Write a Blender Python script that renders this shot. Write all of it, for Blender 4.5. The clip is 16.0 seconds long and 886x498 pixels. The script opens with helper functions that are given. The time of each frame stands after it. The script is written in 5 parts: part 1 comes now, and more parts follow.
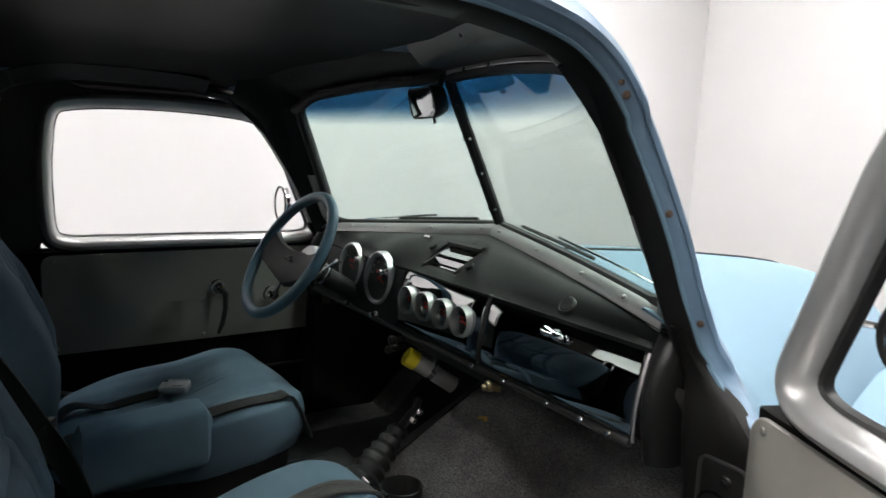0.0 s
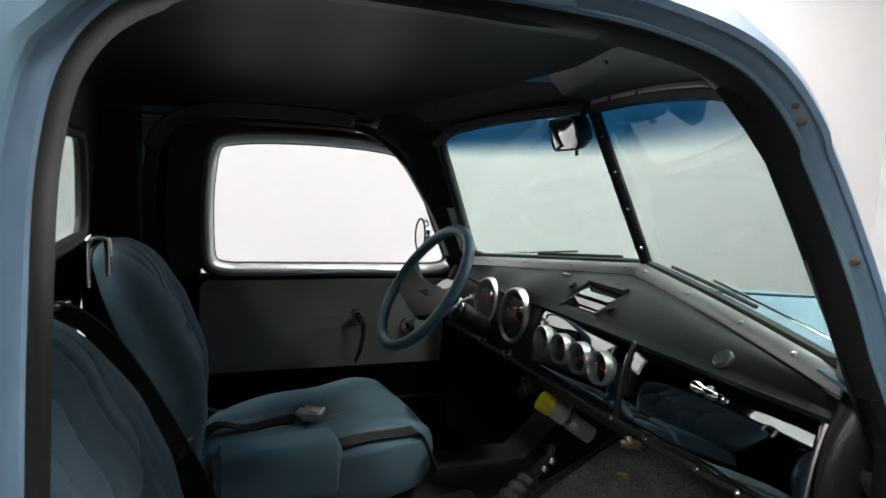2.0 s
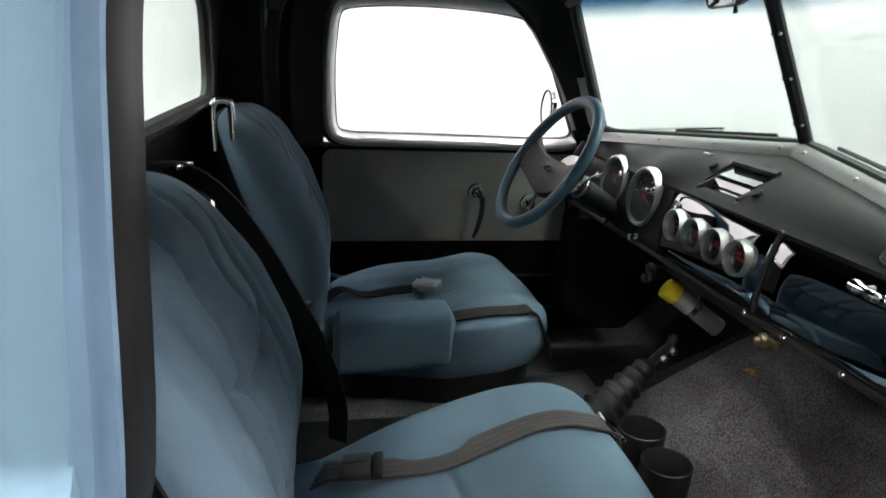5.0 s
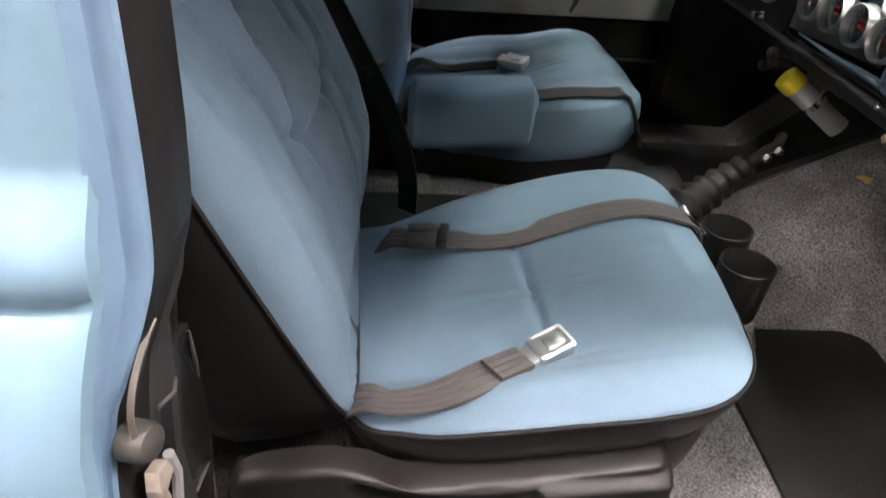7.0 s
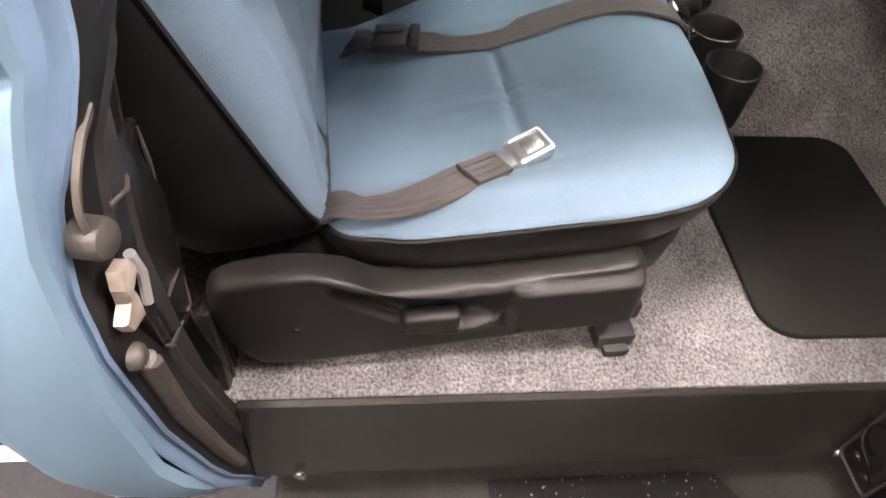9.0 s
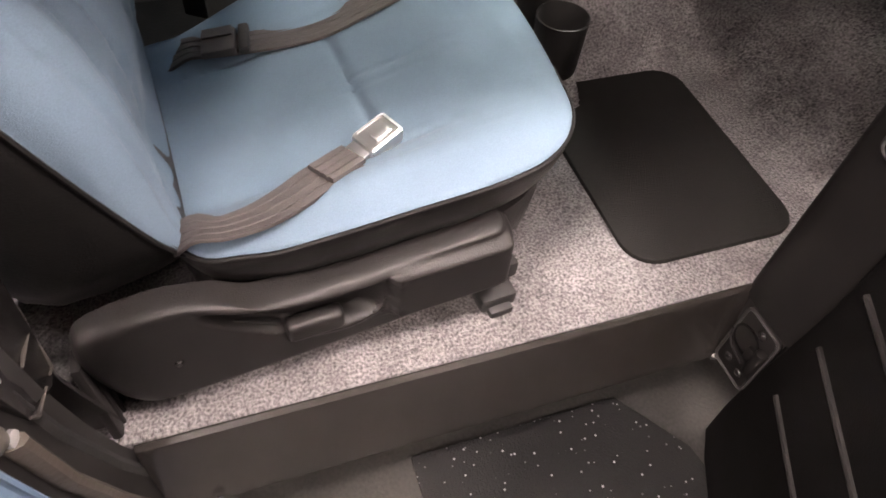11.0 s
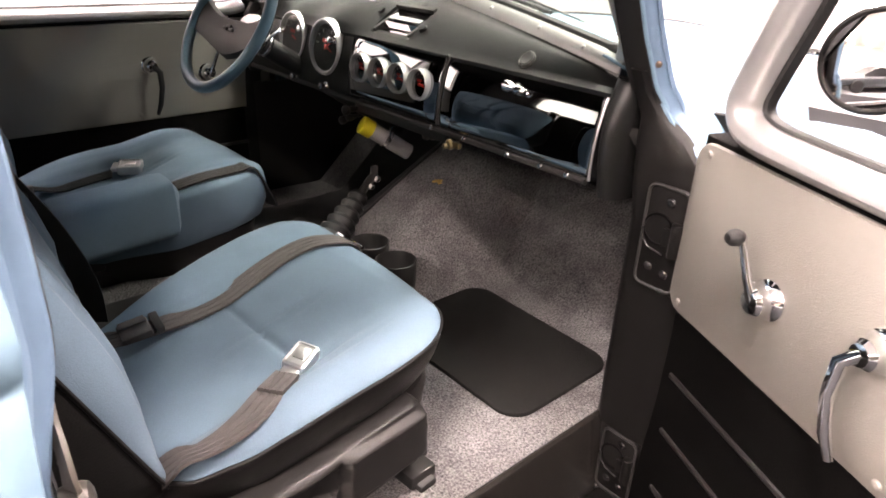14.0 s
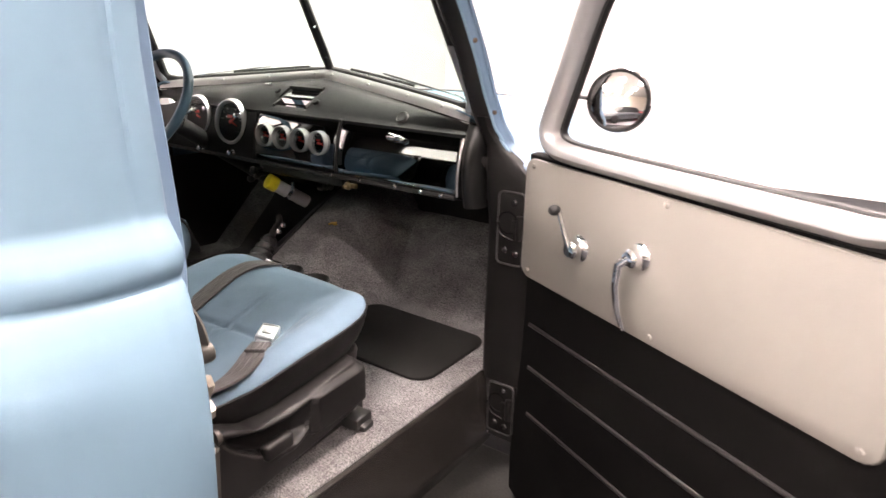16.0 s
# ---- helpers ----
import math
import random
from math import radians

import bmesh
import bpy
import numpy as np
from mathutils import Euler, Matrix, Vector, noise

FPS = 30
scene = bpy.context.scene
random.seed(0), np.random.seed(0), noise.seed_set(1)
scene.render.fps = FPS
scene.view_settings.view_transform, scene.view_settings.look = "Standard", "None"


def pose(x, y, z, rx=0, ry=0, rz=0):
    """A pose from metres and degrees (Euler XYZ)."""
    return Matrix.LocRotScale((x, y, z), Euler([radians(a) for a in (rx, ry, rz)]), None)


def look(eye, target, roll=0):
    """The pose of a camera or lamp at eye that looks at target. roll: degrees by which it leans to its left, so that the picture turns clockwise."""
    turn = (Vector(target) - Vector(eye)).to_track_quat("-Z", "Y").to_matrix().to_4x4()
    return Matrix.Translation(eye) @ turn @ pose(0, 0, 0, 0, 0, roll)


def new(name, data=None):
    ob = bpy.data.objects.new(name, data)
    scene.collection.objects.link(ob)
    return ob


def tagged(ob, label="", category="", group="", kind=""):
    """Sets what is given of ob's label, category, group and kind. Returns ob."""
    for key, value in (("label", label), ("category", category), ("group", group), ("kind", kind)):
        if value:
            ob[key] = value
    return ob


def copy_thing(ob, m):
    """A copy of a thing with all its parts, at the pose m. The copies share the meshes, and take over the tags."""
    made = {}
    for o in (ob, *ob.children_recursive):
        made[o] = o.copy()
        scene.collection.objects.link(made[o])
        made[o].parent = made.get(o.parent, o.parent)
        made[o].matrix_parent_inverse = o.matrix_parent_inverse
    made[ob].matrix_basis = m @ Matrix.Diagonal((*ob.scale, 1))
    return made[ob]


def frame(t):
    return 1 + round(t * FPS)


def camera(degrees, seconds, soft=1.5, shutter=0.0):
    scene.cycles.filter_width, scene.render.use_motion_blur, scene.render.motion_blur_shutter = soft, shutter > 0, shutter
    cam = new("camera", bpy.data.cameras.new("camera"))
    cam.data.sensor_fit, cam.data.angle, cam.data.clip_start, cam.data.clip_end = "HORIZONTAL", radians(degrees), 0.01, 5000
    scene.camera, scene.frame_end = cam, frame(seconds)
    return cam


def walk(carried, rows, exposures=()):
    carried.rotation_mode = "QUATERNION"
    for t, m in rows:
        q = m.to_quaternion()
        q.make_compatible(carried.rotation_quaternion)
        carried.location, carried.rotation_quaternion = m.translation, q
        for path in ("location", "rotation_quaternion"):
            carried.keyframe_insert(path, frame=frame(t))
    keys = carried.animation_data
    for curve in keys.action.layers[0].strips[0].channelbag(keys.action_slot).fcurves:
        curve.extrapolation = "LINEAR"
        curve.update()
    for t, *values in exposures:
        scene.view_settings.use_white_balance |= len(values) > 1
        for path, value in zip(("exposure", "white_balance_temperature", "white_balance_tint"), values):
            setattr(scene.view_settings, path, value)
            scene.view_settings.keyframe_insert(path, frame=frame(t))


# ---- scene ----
from mathutils.bvhtree import BVHTree

cam = camera(68.0, 16.0, shutter=0.5)
PATH = [
    (0, (1.215, -0.787, 1.455), (-0.43, 0.313, 1.166), 2.3),
    (0.5, (1.192, -0.756, 1.456), (-0.528, 0.23, 1.19), 2.4),
    (1, (1.181, -0.748, 1.456), (-0.593, 0.143, 1.215), 2.4),
    (1.5, (1.173, -0.745, 1.457), (-0.649, 0.046, 1.227), 2.5),
    (2, (1.172, -0.747, 1.457), (-0.683, -0.03, 1.247), 2.5),
    (2.5, (1.17, -0.751, 1.459), (-0.713, -0.107, 1.251), 2.4),
    (3, (1.167, -0.756, 1.458), (-0.737, -0.188, 1.238), 2.4),
    (3.5, (1.162, -0.758, 1.451), (-0.748, -0.251, 1.141), 2.4),
    (3.7, (1.159, -0.757, 1.45), (-0.748, -0.271, 1.095), 2.3),
    (5.8, (1.091, -0.701, 1.408), (-0.736, -0.474, 0.627), 3.2),
    (6, (1.087, -0.699, 1.397), (-0.714, -0.513, 0.55), 3.2),
    (6.5, (1.077, -0.695, 1.383), (-0.634, -0.563, 0.355), 3.7),
    (7, (1.073, -0.694, 1.378), (-0.558, -0.59, 0.225), 4.0),
    (7.5, (1.068, -0.697, 1.363), (-0.469, -0.582, 0.089), 4.8),
    (8, (1.068, -0.695, 1.354), (-0.371, -0.569, -0.029), 5.1),
    (8.5, (1.068, -0.695, 1.343), (-0.283, -0.542, -0.125), 5.6),
    (9, (1.066, -0.693, 1.334), (-0.213, -0.499, -0.191), 6.2),
    (9.2, (1.068, -0.687, 1.338), (-0.183, -0.481, -0.209), 6.1),
    (11.3, (1.059, -0.659, 1.358), (-0.098, -0.13, -0.186), 5.8),
    (11.5, (1.064, -0.664, 1.354), (-0.131, -0.089, -0.143), 5.8),
    (12, (1.08, -0.67, 1.369), (-0.162, 0.015, -0.04), 5.0),
    (12.5, (1.101, -0.717, 1.376), (-0.241, 0.054, 0.109), 4.2),
    (13, (1.13, -0.758, 1.388), (-0.239, 0.186, 0.276), 2.9),
    (13.5, (1.17, -0.82, 1.397), (-0.168, 0.284, 0.401), 2.5),
    (14, (1.221, -0.891, 1.405), (-0.124, 0.305, 0.532), 2.1),
    (14.5, (1.265, -0.962, 1.409), (-0.06, 0.328, 0.647), 2.0),
    (15, (1.32, -1.056, 1.411), (0.044, 0.325, 0.729), 1.8),
    (15.2, (1.348, -1.089, 1.408), (0.088, 0.316, 0.745), 1.2),
    (15.5, (1.376, -1.16, 1.406), (0.187, 0.313, 0.761), 1.6),
    (16, (1.44, -1.271, 1.404), (0.351, 0.286, 0.778), 1.2),
]
EXPOSURES = [(0.0, 0.22, 6250, 9), (3.5, 0.27, 6150, 6), (6.0, 1.32, 6450, 16), (7.0, 1.48, 6650, 19), (9.0, 1.58, 6950, 24), (11.5, 1.64, 7250, 28), (13.0, 1.64, 7250, 28), (14.5, 1.72, 7150, 25), (16.0, 1.42, 7050, 24)]
walk(cam, [(t, look(eye, target, roll)) for t, eye, target, roll in PATH], EXPOSURES)

# ---- world and large lights ----
world = bpy.data.worlds.new("world")
scene.world = world
world.use_nodes = True
world.node_tree.nodes["Background"].inputs["Color"].default_value = (0.95, 0.97, 1.0, 1)
world.node_tree.nodes["Background"].inputs["Strength"].default_value = 0.5
LAMP_STRENGTH = 80.0


# ---- materials ----
def mat(name, col, rough=0.5, metal=0.0, var=0.12, scale=6.0, bump=0.15, bscale=250.0, coat=0.0, sheen=0.0, fine=0.0, dist=0.002, spec=0.5):
    """A plain surface with large stains, fine grain and relief."""
    m = bpy.data.materials.new(name)
    m.use_nodes = True
    nt = m.node_tree
    b = nt.nodes["Principled BSDF"]
    tc = nt.nodes.new("ShaderNodeTexCoord")
    n1 = nt.nodes.new("ShaderNodeTexNoise")
    n1.inputs["Scale"].default_value = scale
    n1.inputs["Detail"].default_value = 5
    n2 = nt.nodes.new("ShaderNodeTexNoise")
    n2.inputs["Scale"].default_value = bscale
    n2.inputs["Detail"].default_value = 3
    for n in (n1, n2):
        nt.links.new(tc.outputs["Object"], n.inputs["Vector"])
    lo, hi = [max(0, c * (1 - var)) for c in col], [min(1, c * (1 + var)) for c in col]
    mix = nt.nodes.new("ShaderNodeMix")
    mix.data_type = "RGBA"
    mix.inputs["A"].default_value, mix.inputs["B"].default_value = (*lo, 1), (*hi, 1)
    nt.links.new(n1.outputs["Fac"], mix.inputs["Factor"])
    out = mix.outputs["Result"]
    if fine:
        ramp = nt.nodes.new("ShaderNodeMapRange")
        ramp.inputs["From Min"].default_value, ramp.inputs["From Max"].default_value = 0.3, 0.7
        ramp.inputs["To Min"].default_value, ramp.inputs["To Max"].default_value = 1 - fine, 1 + fine
        nt.links.new(n2.outputs["Fac"], ramp.inputs["Value"])
        mul = nt.nodes.new("ShaderNodeVectorMath")
        mul.operation = "MULTIPLY"
        nt.links.new(out, mul.inputs[0])
        nt.links.new(ramp.outputs["Result"], mul.inputs[1])
        out = mul.outputs["Vector"]
    nt.links.new(out, b.inputs["Base Color"])
    rr = nt.nodes.new("ShaderNodeMapRange")
    rr.inputs["To Min"].default_value, rr.inputs["To Max"].default_value = max(0.02, rough * 0.85), min(1, rough * 1.15)
    nt.links.new(n1.outputs["Fac"], rr.inputs["Value"])
    nt.links.new(rr.outputs["Result"], b.inputs["Roughness"])
    b.inputs["Metallic"].default_value = metal
    b.inputs["Specular IOR Level"].default_value = spec
    b.inputs["Coat Weight"].default_value = coat
    b.inputs["Coat Roughness"].default_value = 0.06
    b.inputs["Sheen Weight"].default_value = sheen
    b.inputs["Sheen Roughness"].default_value = 0.4
    if bump:
        bp = nt.nodes.new("ShaderNodeBump")
        bp.inputs["Strength"].default_value = bump
        bp.inputs["Distance"].default_value = dist
        nt.links.new(n2.outputs["Fac"], bp.inputs["Height"])
        nt.links.new(bp.outputs["Normal"], b.inputs["Normal"])
    return m


def glass_mat(name, tint, ior=1.45, band=None, graze=0.9):
    """Thin glass: tinted light passes, Fresnel gloss; band: a blue shade band that begins at the height given."""
    m = bpy.data.materials.new(name)
    m.use_nodes = True
    nt = m.node_tree
    nt.nodes.remove(nt.nodes["Principled BSDF"])
    out = nt.nodes["Material Output"]
    tr = nt.nodes.new("ShaderNodeBsdfTransparent")
    gl = nt.nodes.new("ShaderNodeBsdfGlossy")
    gl.inputs["Roughness"].default_value = 0.0
    lw = nt.nodes.new("ShaderNodeLayerWeight")
    lw.inputs["Blend"].default_value = 0.5
    pw = nt.nodes.new("ShaderNodeMath")
    pw.operation = "POWER"
    pw.inputs[1].default_value = 5.0
    fr = nt.nodes.new("ShaderNodeMapRange")
    fr.inputs["To Min"].default_value, fr.inputs["To Max"].default_value = ((ior - 1) / (ior + 1)) ** 2, graze
    nt.links.new(lw.outputs["Facing"], pw.inputs[0])
    nt.links.new(pw.outputs["Value"], fr.inputs["Value"])
    mx = nt.nodes.new("ShaderNodeMixShader")
    nt.links.new(fr.outputs["Result"], mx.inputs["Fac"])
    nt.links.new(tr.outputs["BSDF"], mx.inputs[1])
    nt.links.new(gl.outputs["BSDF"], mx.inputs[2])
    nt.links.new(mx.outputs["Shader"], out.inputs["Surface"])
    tr.inputs["Color"].default_value = (*tint, 1)
    if band:
        tc = nt.nodes.new("ShaderNodeTexCoord")
        sp = nt.nodes.new("ShaderNodeSeparateXYZ")
        mr = nt.nodes.new("ShaderNodeMapRange")
        mr.interpolation_type = "SMOOTHSTEP"
        mr.inputs["From Min"].default_value, mr.inputs["From Max"].default_value = band, band + 0.06
        mix = nt.nodes.new("ShaderNodeMix")
        mix.data_type = "RGBA"
        mix.inputs["A"].default_value, mix.inputs["B"].default_value = (*tint, 1), (0.085, 0.22, 0.33, 1)
        nt.links.new(tc.outputs["Object"], sp.inputs["Vector"])
        nt.links.new(sp.outputs["Z"], mr.inputs["Value"])
        nt.links.new(mr.outputs["Result"], mix.inputs["Factor"])
        nt.links.new(mix.outputs["Result"], tr.inputs["Color"])
    return m


def emit_mat(name, col, strength):
    m = bpy.data.materials.new(name)
    m.use_nodes = True
    b = m.node_tree.nodes["Principled BSDF"]
    b.inputs["Emission Color"].default_value = (*col, 1)
    b.inputs["Emission Strength"].default_value = strength
    b.inputs["Base Color"].default_value = (*col, 1)
    return m


PAINT = mat("blue_paint", (0.150, 0.240, 0.312), 0.55, var=0.06, scale=3, bump=0.03, bscale=60, spec=0.3)
JAMB_PAINT = mat("jamb_blue_paint", (0.135, 0.21, 0.30), 0.42, var=0.15, scale=14, bump=0.25, bscale=35, dist=0.004)
BLACK_PAINT = mat("black_paint", (0.0203, 0.0192, 0.0188), 0.46, var=0.25, scale=9, bump=0.05, bscale=90, spec=0.4)
HINGE_BLACK = mat("hinge_black_paint", (0.0068, 0.0062, 0.0060), 0.5, var=0.3, scale=12, bump=0.08, bscale=90, spec=0.1)
JAMB_BLACK = mat("jamb_black_paint", (0.0125, 0.0115, 0.0112), 0.48, var=0.25, scale=9, bump=0.05, bscale=90, spec=0.22)
SILL_BLACK = mat("worn_sill_black", (0.021, 0.0185, 0.0168), 0.25, var=0.45, scale=7, bump=0.12, bscale=9, dist=0.01, spec=0.8)
BLACK_GLOSS = mat("black_gloss_paint", (0.012, 0.011, 0.011), 0.24, var=0.3, scale=7, bump=0.12, bscale=9, dist=0.01, spec=0.5)
POLISHED = mat("polished_steel", (0.46, 0.46, 0.46), 0.03, metal=1.0, var=0.04, scale=5, bump=0.0)
BLACK_TRIM = mat("black_vinyl", (0.0109, 0.0104, 0.0102), 0.46, var=0.2, scale=8, bump=0.25, bscale=420, spec=0.25)
PAD_BLACK = mat("black_padded_vinyl", (0.0093, 0.0093, 0.0092), 0.36, var=0.2, scale=8, bump=0.25, bscale=420, spec=0.24)
DOOR_BLACK = mat("black_door_vinyl", (0.0044, 0.0041, 0.0040), 0.6, var=0.2, scale=8, bump=0.25, bscale=420, spec=0.035)
BLACK_PLASTIC = mat("black_plastic", (0.0145, 0.0132, 0.0130), 0.42, var=0.18, scale=10, bump=0.2, bscale=500, spec=0.32)
HEADLINER = mat("black_headliner", (0.0130, 0.0118, 0.0116), 0.55, var=0.3, scale=4, bump=0.2, bscale=200, spec=0.2)
RUBBER = mat("black_rubber", (0.014, 0.0136, 0.0134), 0.6, var=0.2, scale=12, bump=0.2, bscale=300)
WORN_RUBBER = mat("worn_brown_rubber", (0.060, 0.050, 0.042), 0.55, var=0.4, scale=30, bump=0.4, bscale=120)
GREASY = mat("greasy_steel", (0.068, 0.062, 0.055), 0.42, metal=0.3, var=0.7, scale=40, bump=0.5, bscale=90)
RUST = mat("rusty_screw", (0.13, 0.09, 0.065), 0.6, metal=0.2, var=0.7, scale=80, bump=0.4, bscale=150)
WORN_STEEL = mat("worn_rusty_steel", (0.42, 0.36, 0.30), 0.45, metal=0.5, var=0.8, scale=60, bump=0.4, bscale=150)
VELOUR = mat("blue_velour", (0.122, 0.178, 0.232), 0.95, var=0.16, scale=6, bump=0.2, bscale=700, sheen=0.08, fine=0.08, spec=0.12)
CARPET = mat("grey_carpet", (0.146, 0.139, 0.139), 0.97, var=0.60, scale=17, bump=0.8, bscale=260, fine=0.6, dist=0.005, spec=0.1)
# near-black for the hinge holes, their deep shade put into the colour
HOLE_SHADE = mat("hole_shade_black", (0.002, 0.002, 0.002), 0.9, var=0.2, bump=0.2, spec=0.05)
MAT_BLACK = mat("black_mat", (0.0125, 0.0119, 0.0112), 0.95, var=0.3, scale=9, bump=0.8, bscale=500, fine=0.3, dist=0.003, spec=0.15)
PANEL = mat("grey_tan_vinyl", (0.200, 0.187, 0.169), 0.5, var=0.06, scale=5, bump=0.2, bscale=500)
SILVER = mat("silver_paint", (0.48, 0.475, 0.47), 0.36, metal=0.6, var=0.06, scale=6, bump=0.08, bscale=160)
# shaded and lit copies of one header paint
HEADER_SHADED = mat("shaded_satin_paint", (0.0105, 0.0105, 0.0105), 0.42, var=0.15, scale=7, bump=0.06, bscale=120, spec=0.22)
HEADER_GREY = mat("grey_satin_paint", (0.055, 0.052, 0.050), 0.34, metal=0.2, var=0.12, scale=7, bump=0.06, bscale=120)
BUCKLE = mat("satin_chrome", (0.66, 0.67, 0.67), 0.29, metal=0.92, var=0.05, scale=40, bump=0.1, bscale=300)
CHROME = mat("chrome", (0.85, 0.85, 0.86), 0.07, metal=1.0, var=0.03, scale=20, bump=0.0)
ALU = mat("brushed_aluminium", (0.52, 0.52, 0.52), 0.32, metal=0.9, var=0.08, scale=30, bump=0.15, bscale=400)
MIRROR = mat("mirror_glass", (0.92, 0.92, 0.92), 0.02, metal=1.0, var=0.01, bump=0.0)
MIRROR_DARK = mat("dimmed_mirror_glass", (0.45, 0.46, 0.47), 0.03, metal=1.0, var=0.01, bump=0.0)
BRASS = mat("dull_brass", (0.22, 0.165, 0.09), 0.4, metal=0.8, var=0.4, scale=60, bump=0.2, bscale=200)
BELT = mat("grey_webbing", (0.064, 0.056, 0.054), 0.7, var=0.15, scale=20, bump=0.5, bscale=900, fine=0.25)
BELT_DARK = mat("black_webbing", (0.013, 0.012, 0.0115), 0.6, var=0.2, scale=20, bump=0.4, bscale=900, fine=0.2)
WHEEL_BLUE = mat("blue_grey_leather", (0.065, 0.13, 0.185), 0.38, var=0.12, scale=12, bump=0.2, bscale=350)
PAD_GREY = mat("warm_grey_vinyl", (0.013, 0.0112, 0.0112), 0.58, var=0.12, scale=10, bump=0.2, bscale=400, spec=0.3)
DIAL = mat("dial_black", (0.012, 0.012, 0.013), 0.5, var=0.2, bump=0.0)
RED = mat("red_dial_print", (0.62, 0.03, 0.02), 0.5, bump=0.0)
WHITE_PRINT = mat("white_dial_print", (0.75, 0.75, 0.72), 0.5, bump=0.0)
YELLOW = mat("yellow_plastic", (0.75, 0.60, 0.02), 0.4, var=0.06, bump=0.05)
GREY_TUBE = mat("grey_plastic", (0.34, 0.32, 0.32), 0.4, var=0.06, bump=0.05)
LEAF = mat("dry_leaf", (0.42, 0.25, 0.05), 0.7, var=0.3, scale=60, bump=0.3)
WALLPAINT = mat("white_wall_paint", (0.68, 0.665, 0.67), 0.75, var=0.03, scale=0.8, bump=0.05, bscale=60)
WALLBEIGE = mat("beige_wall_paint", (0.64, 0.58, 0.50), 0.75, var=0.05, scale=0.8, bump=0.05, bscale=60)
CEILPAINT = mat("white_ceiling", (0.52, 0.50, 0.47), 0.8, var=0.05, scale=1, bump=0.05, bscale=60)
FLOORGREY = mat("dark_concrete", (0.020, 0.020, 0.022), 0.6, var=0.3, scale=2, bump=0.2, bscale=60, fine=0.2, spec=0.12)
FLOORLIGHT = mat("light_concrete", (0.30, 0.30, 0.31), 0.4, var=0.15, scale=1.5, bump=0.1, bscale=60)
LINEPAINT = mat("white_line_paint", (0.75, 0.75, 0.75), 0.5, var=0.05, bump=0.1)
GLASS = glass_mat("tinted_windshield_glass", (0.82, 0.89, 0.86), band=1.512)
GLASS_REAR = glass_mat("tinted_rear_glass", (0.89, 0.955, 0.925), graze=0.3)
GLASS_CLEAR = glass_mat("clear_dial_glass", (0.97, 0.97, 0.97), 1.35)
BOARD = mat("grey_board_paint", (0.030, 0.029, 0.027), 0.65, var=0.3, scale=9, bump=0.3, bscale=160, fine=0.2, spec=0.15)
SPECKLE = mat("speckled_tread", (0.012, 0.012, 0.012), 0.7, var=0.2, bump=0.6, bscale=260, dist=0.003, spec=0.12)


def speckle(m):
    nt = m.node_tree
    b = nt.nodes["Principled BSDF"]
    tc = nt.nodes.new("ShaderNodeTexCoord")
    v = nt.nodes.new("ShaderNodeTexVoronoi")
    v.inputs["Scale"].default_value = 95
    mr = nt.nodes.new("ShaderNodeMapRange")
    mr.inputs["From Min"].default_value, mr.inputs["From Max"].default_value = 0.25, 0.12
    wn = nt.nodes.new("ShaderNodeMapRange")
    wn.inputs["From Min"].default_value, wn.inputs["From Max"].default_value = 0.62, 0.75
    sp = nt.nodes.new("ShaderNodeSeparateColor")
    mul = nt.nodes.new("ShaderNodeMath")
    mul.operation = "MULTIPLY"
    mix = nt.nodes.new("ShaderNodeMix")
    mix.data_type = "RGBA"
    mix.inputs["A"].default_value, mix.inputs["B"].default_value = (0.012, 0.012, 0.012, 1), (0.30, 0.30, 0.31, 1)
    nt.links.new(tc.outputs["Object"], v.inputs["Vector"])
    nt.links.new(v.outputs["Distance"], mr.inputs["Value"])
    nt.links.new(v.outputs["Color"], sp.inputs["Color"])
    nt.links.new(sp.outputs["Red"], wn.inputs["Value"])
    nt.links.new(mr.outputs["Result"], mul.inputs[0])
    nt.links.new(wn.outputs["Result"], mul.inputs[1])
    nt.links.new(mul.outputs["Value"], mix.inputs["Factor"])
    nt.links.new(mix.outputs["Result"], b.inputs["Base Color"])


speckle(SPECKLE)


# ---- mesh helpers ----
def V(*a):
    return Vector(a)


def thing(name, label, category, group="", kind="", at=(0, 0, 0)):
    """An Empty at a thing's base, to which its parts are hung."""
    ob = new(name)
    ob.location = at
    ob.empty_display_size = 0.05
    return tagged(ob, label, category, group, kind)


def part(name, bm, material, parent=None, label="", sharp=38, xf=None):
    """Links a bmesh, given in world coordinates, as one mesh object under a thing or a part."""
    if xf is not None:
        bmesh.ops.transform(bm, matrix=xf, verts=bm.verts)
    bmesh.ops.remove_doubles(bm, verts=bm.verts, dist=1e-5)
    bmesh.ops.recalc_face_normals(bm, faces=bm.faces)
    for f in bm.faces:
        f.smooth = True
    lim = radians(sharp)
    for e in bm.edges:
        if len(e.link_faces) == 2 and e.calc_face_angle(0) > lim:
            e.smooth = False
    base = Vector((0, 0, 0))
    p = parent
    while p is not None:
        base += p.location
        p = p.parent
    bmesh.ops.translate(bm, vec=-base, verts=bm.verts)
    me = bpy.data.meshes.new(name)
    bm.to_mesh(me)
    bm.free()
    me.materials.append(material)
    ob = new(name, me)
    if parent is not None:
        ob.parent = parent
    return tagged(ob, label)


def B():
    return bmesh.new()


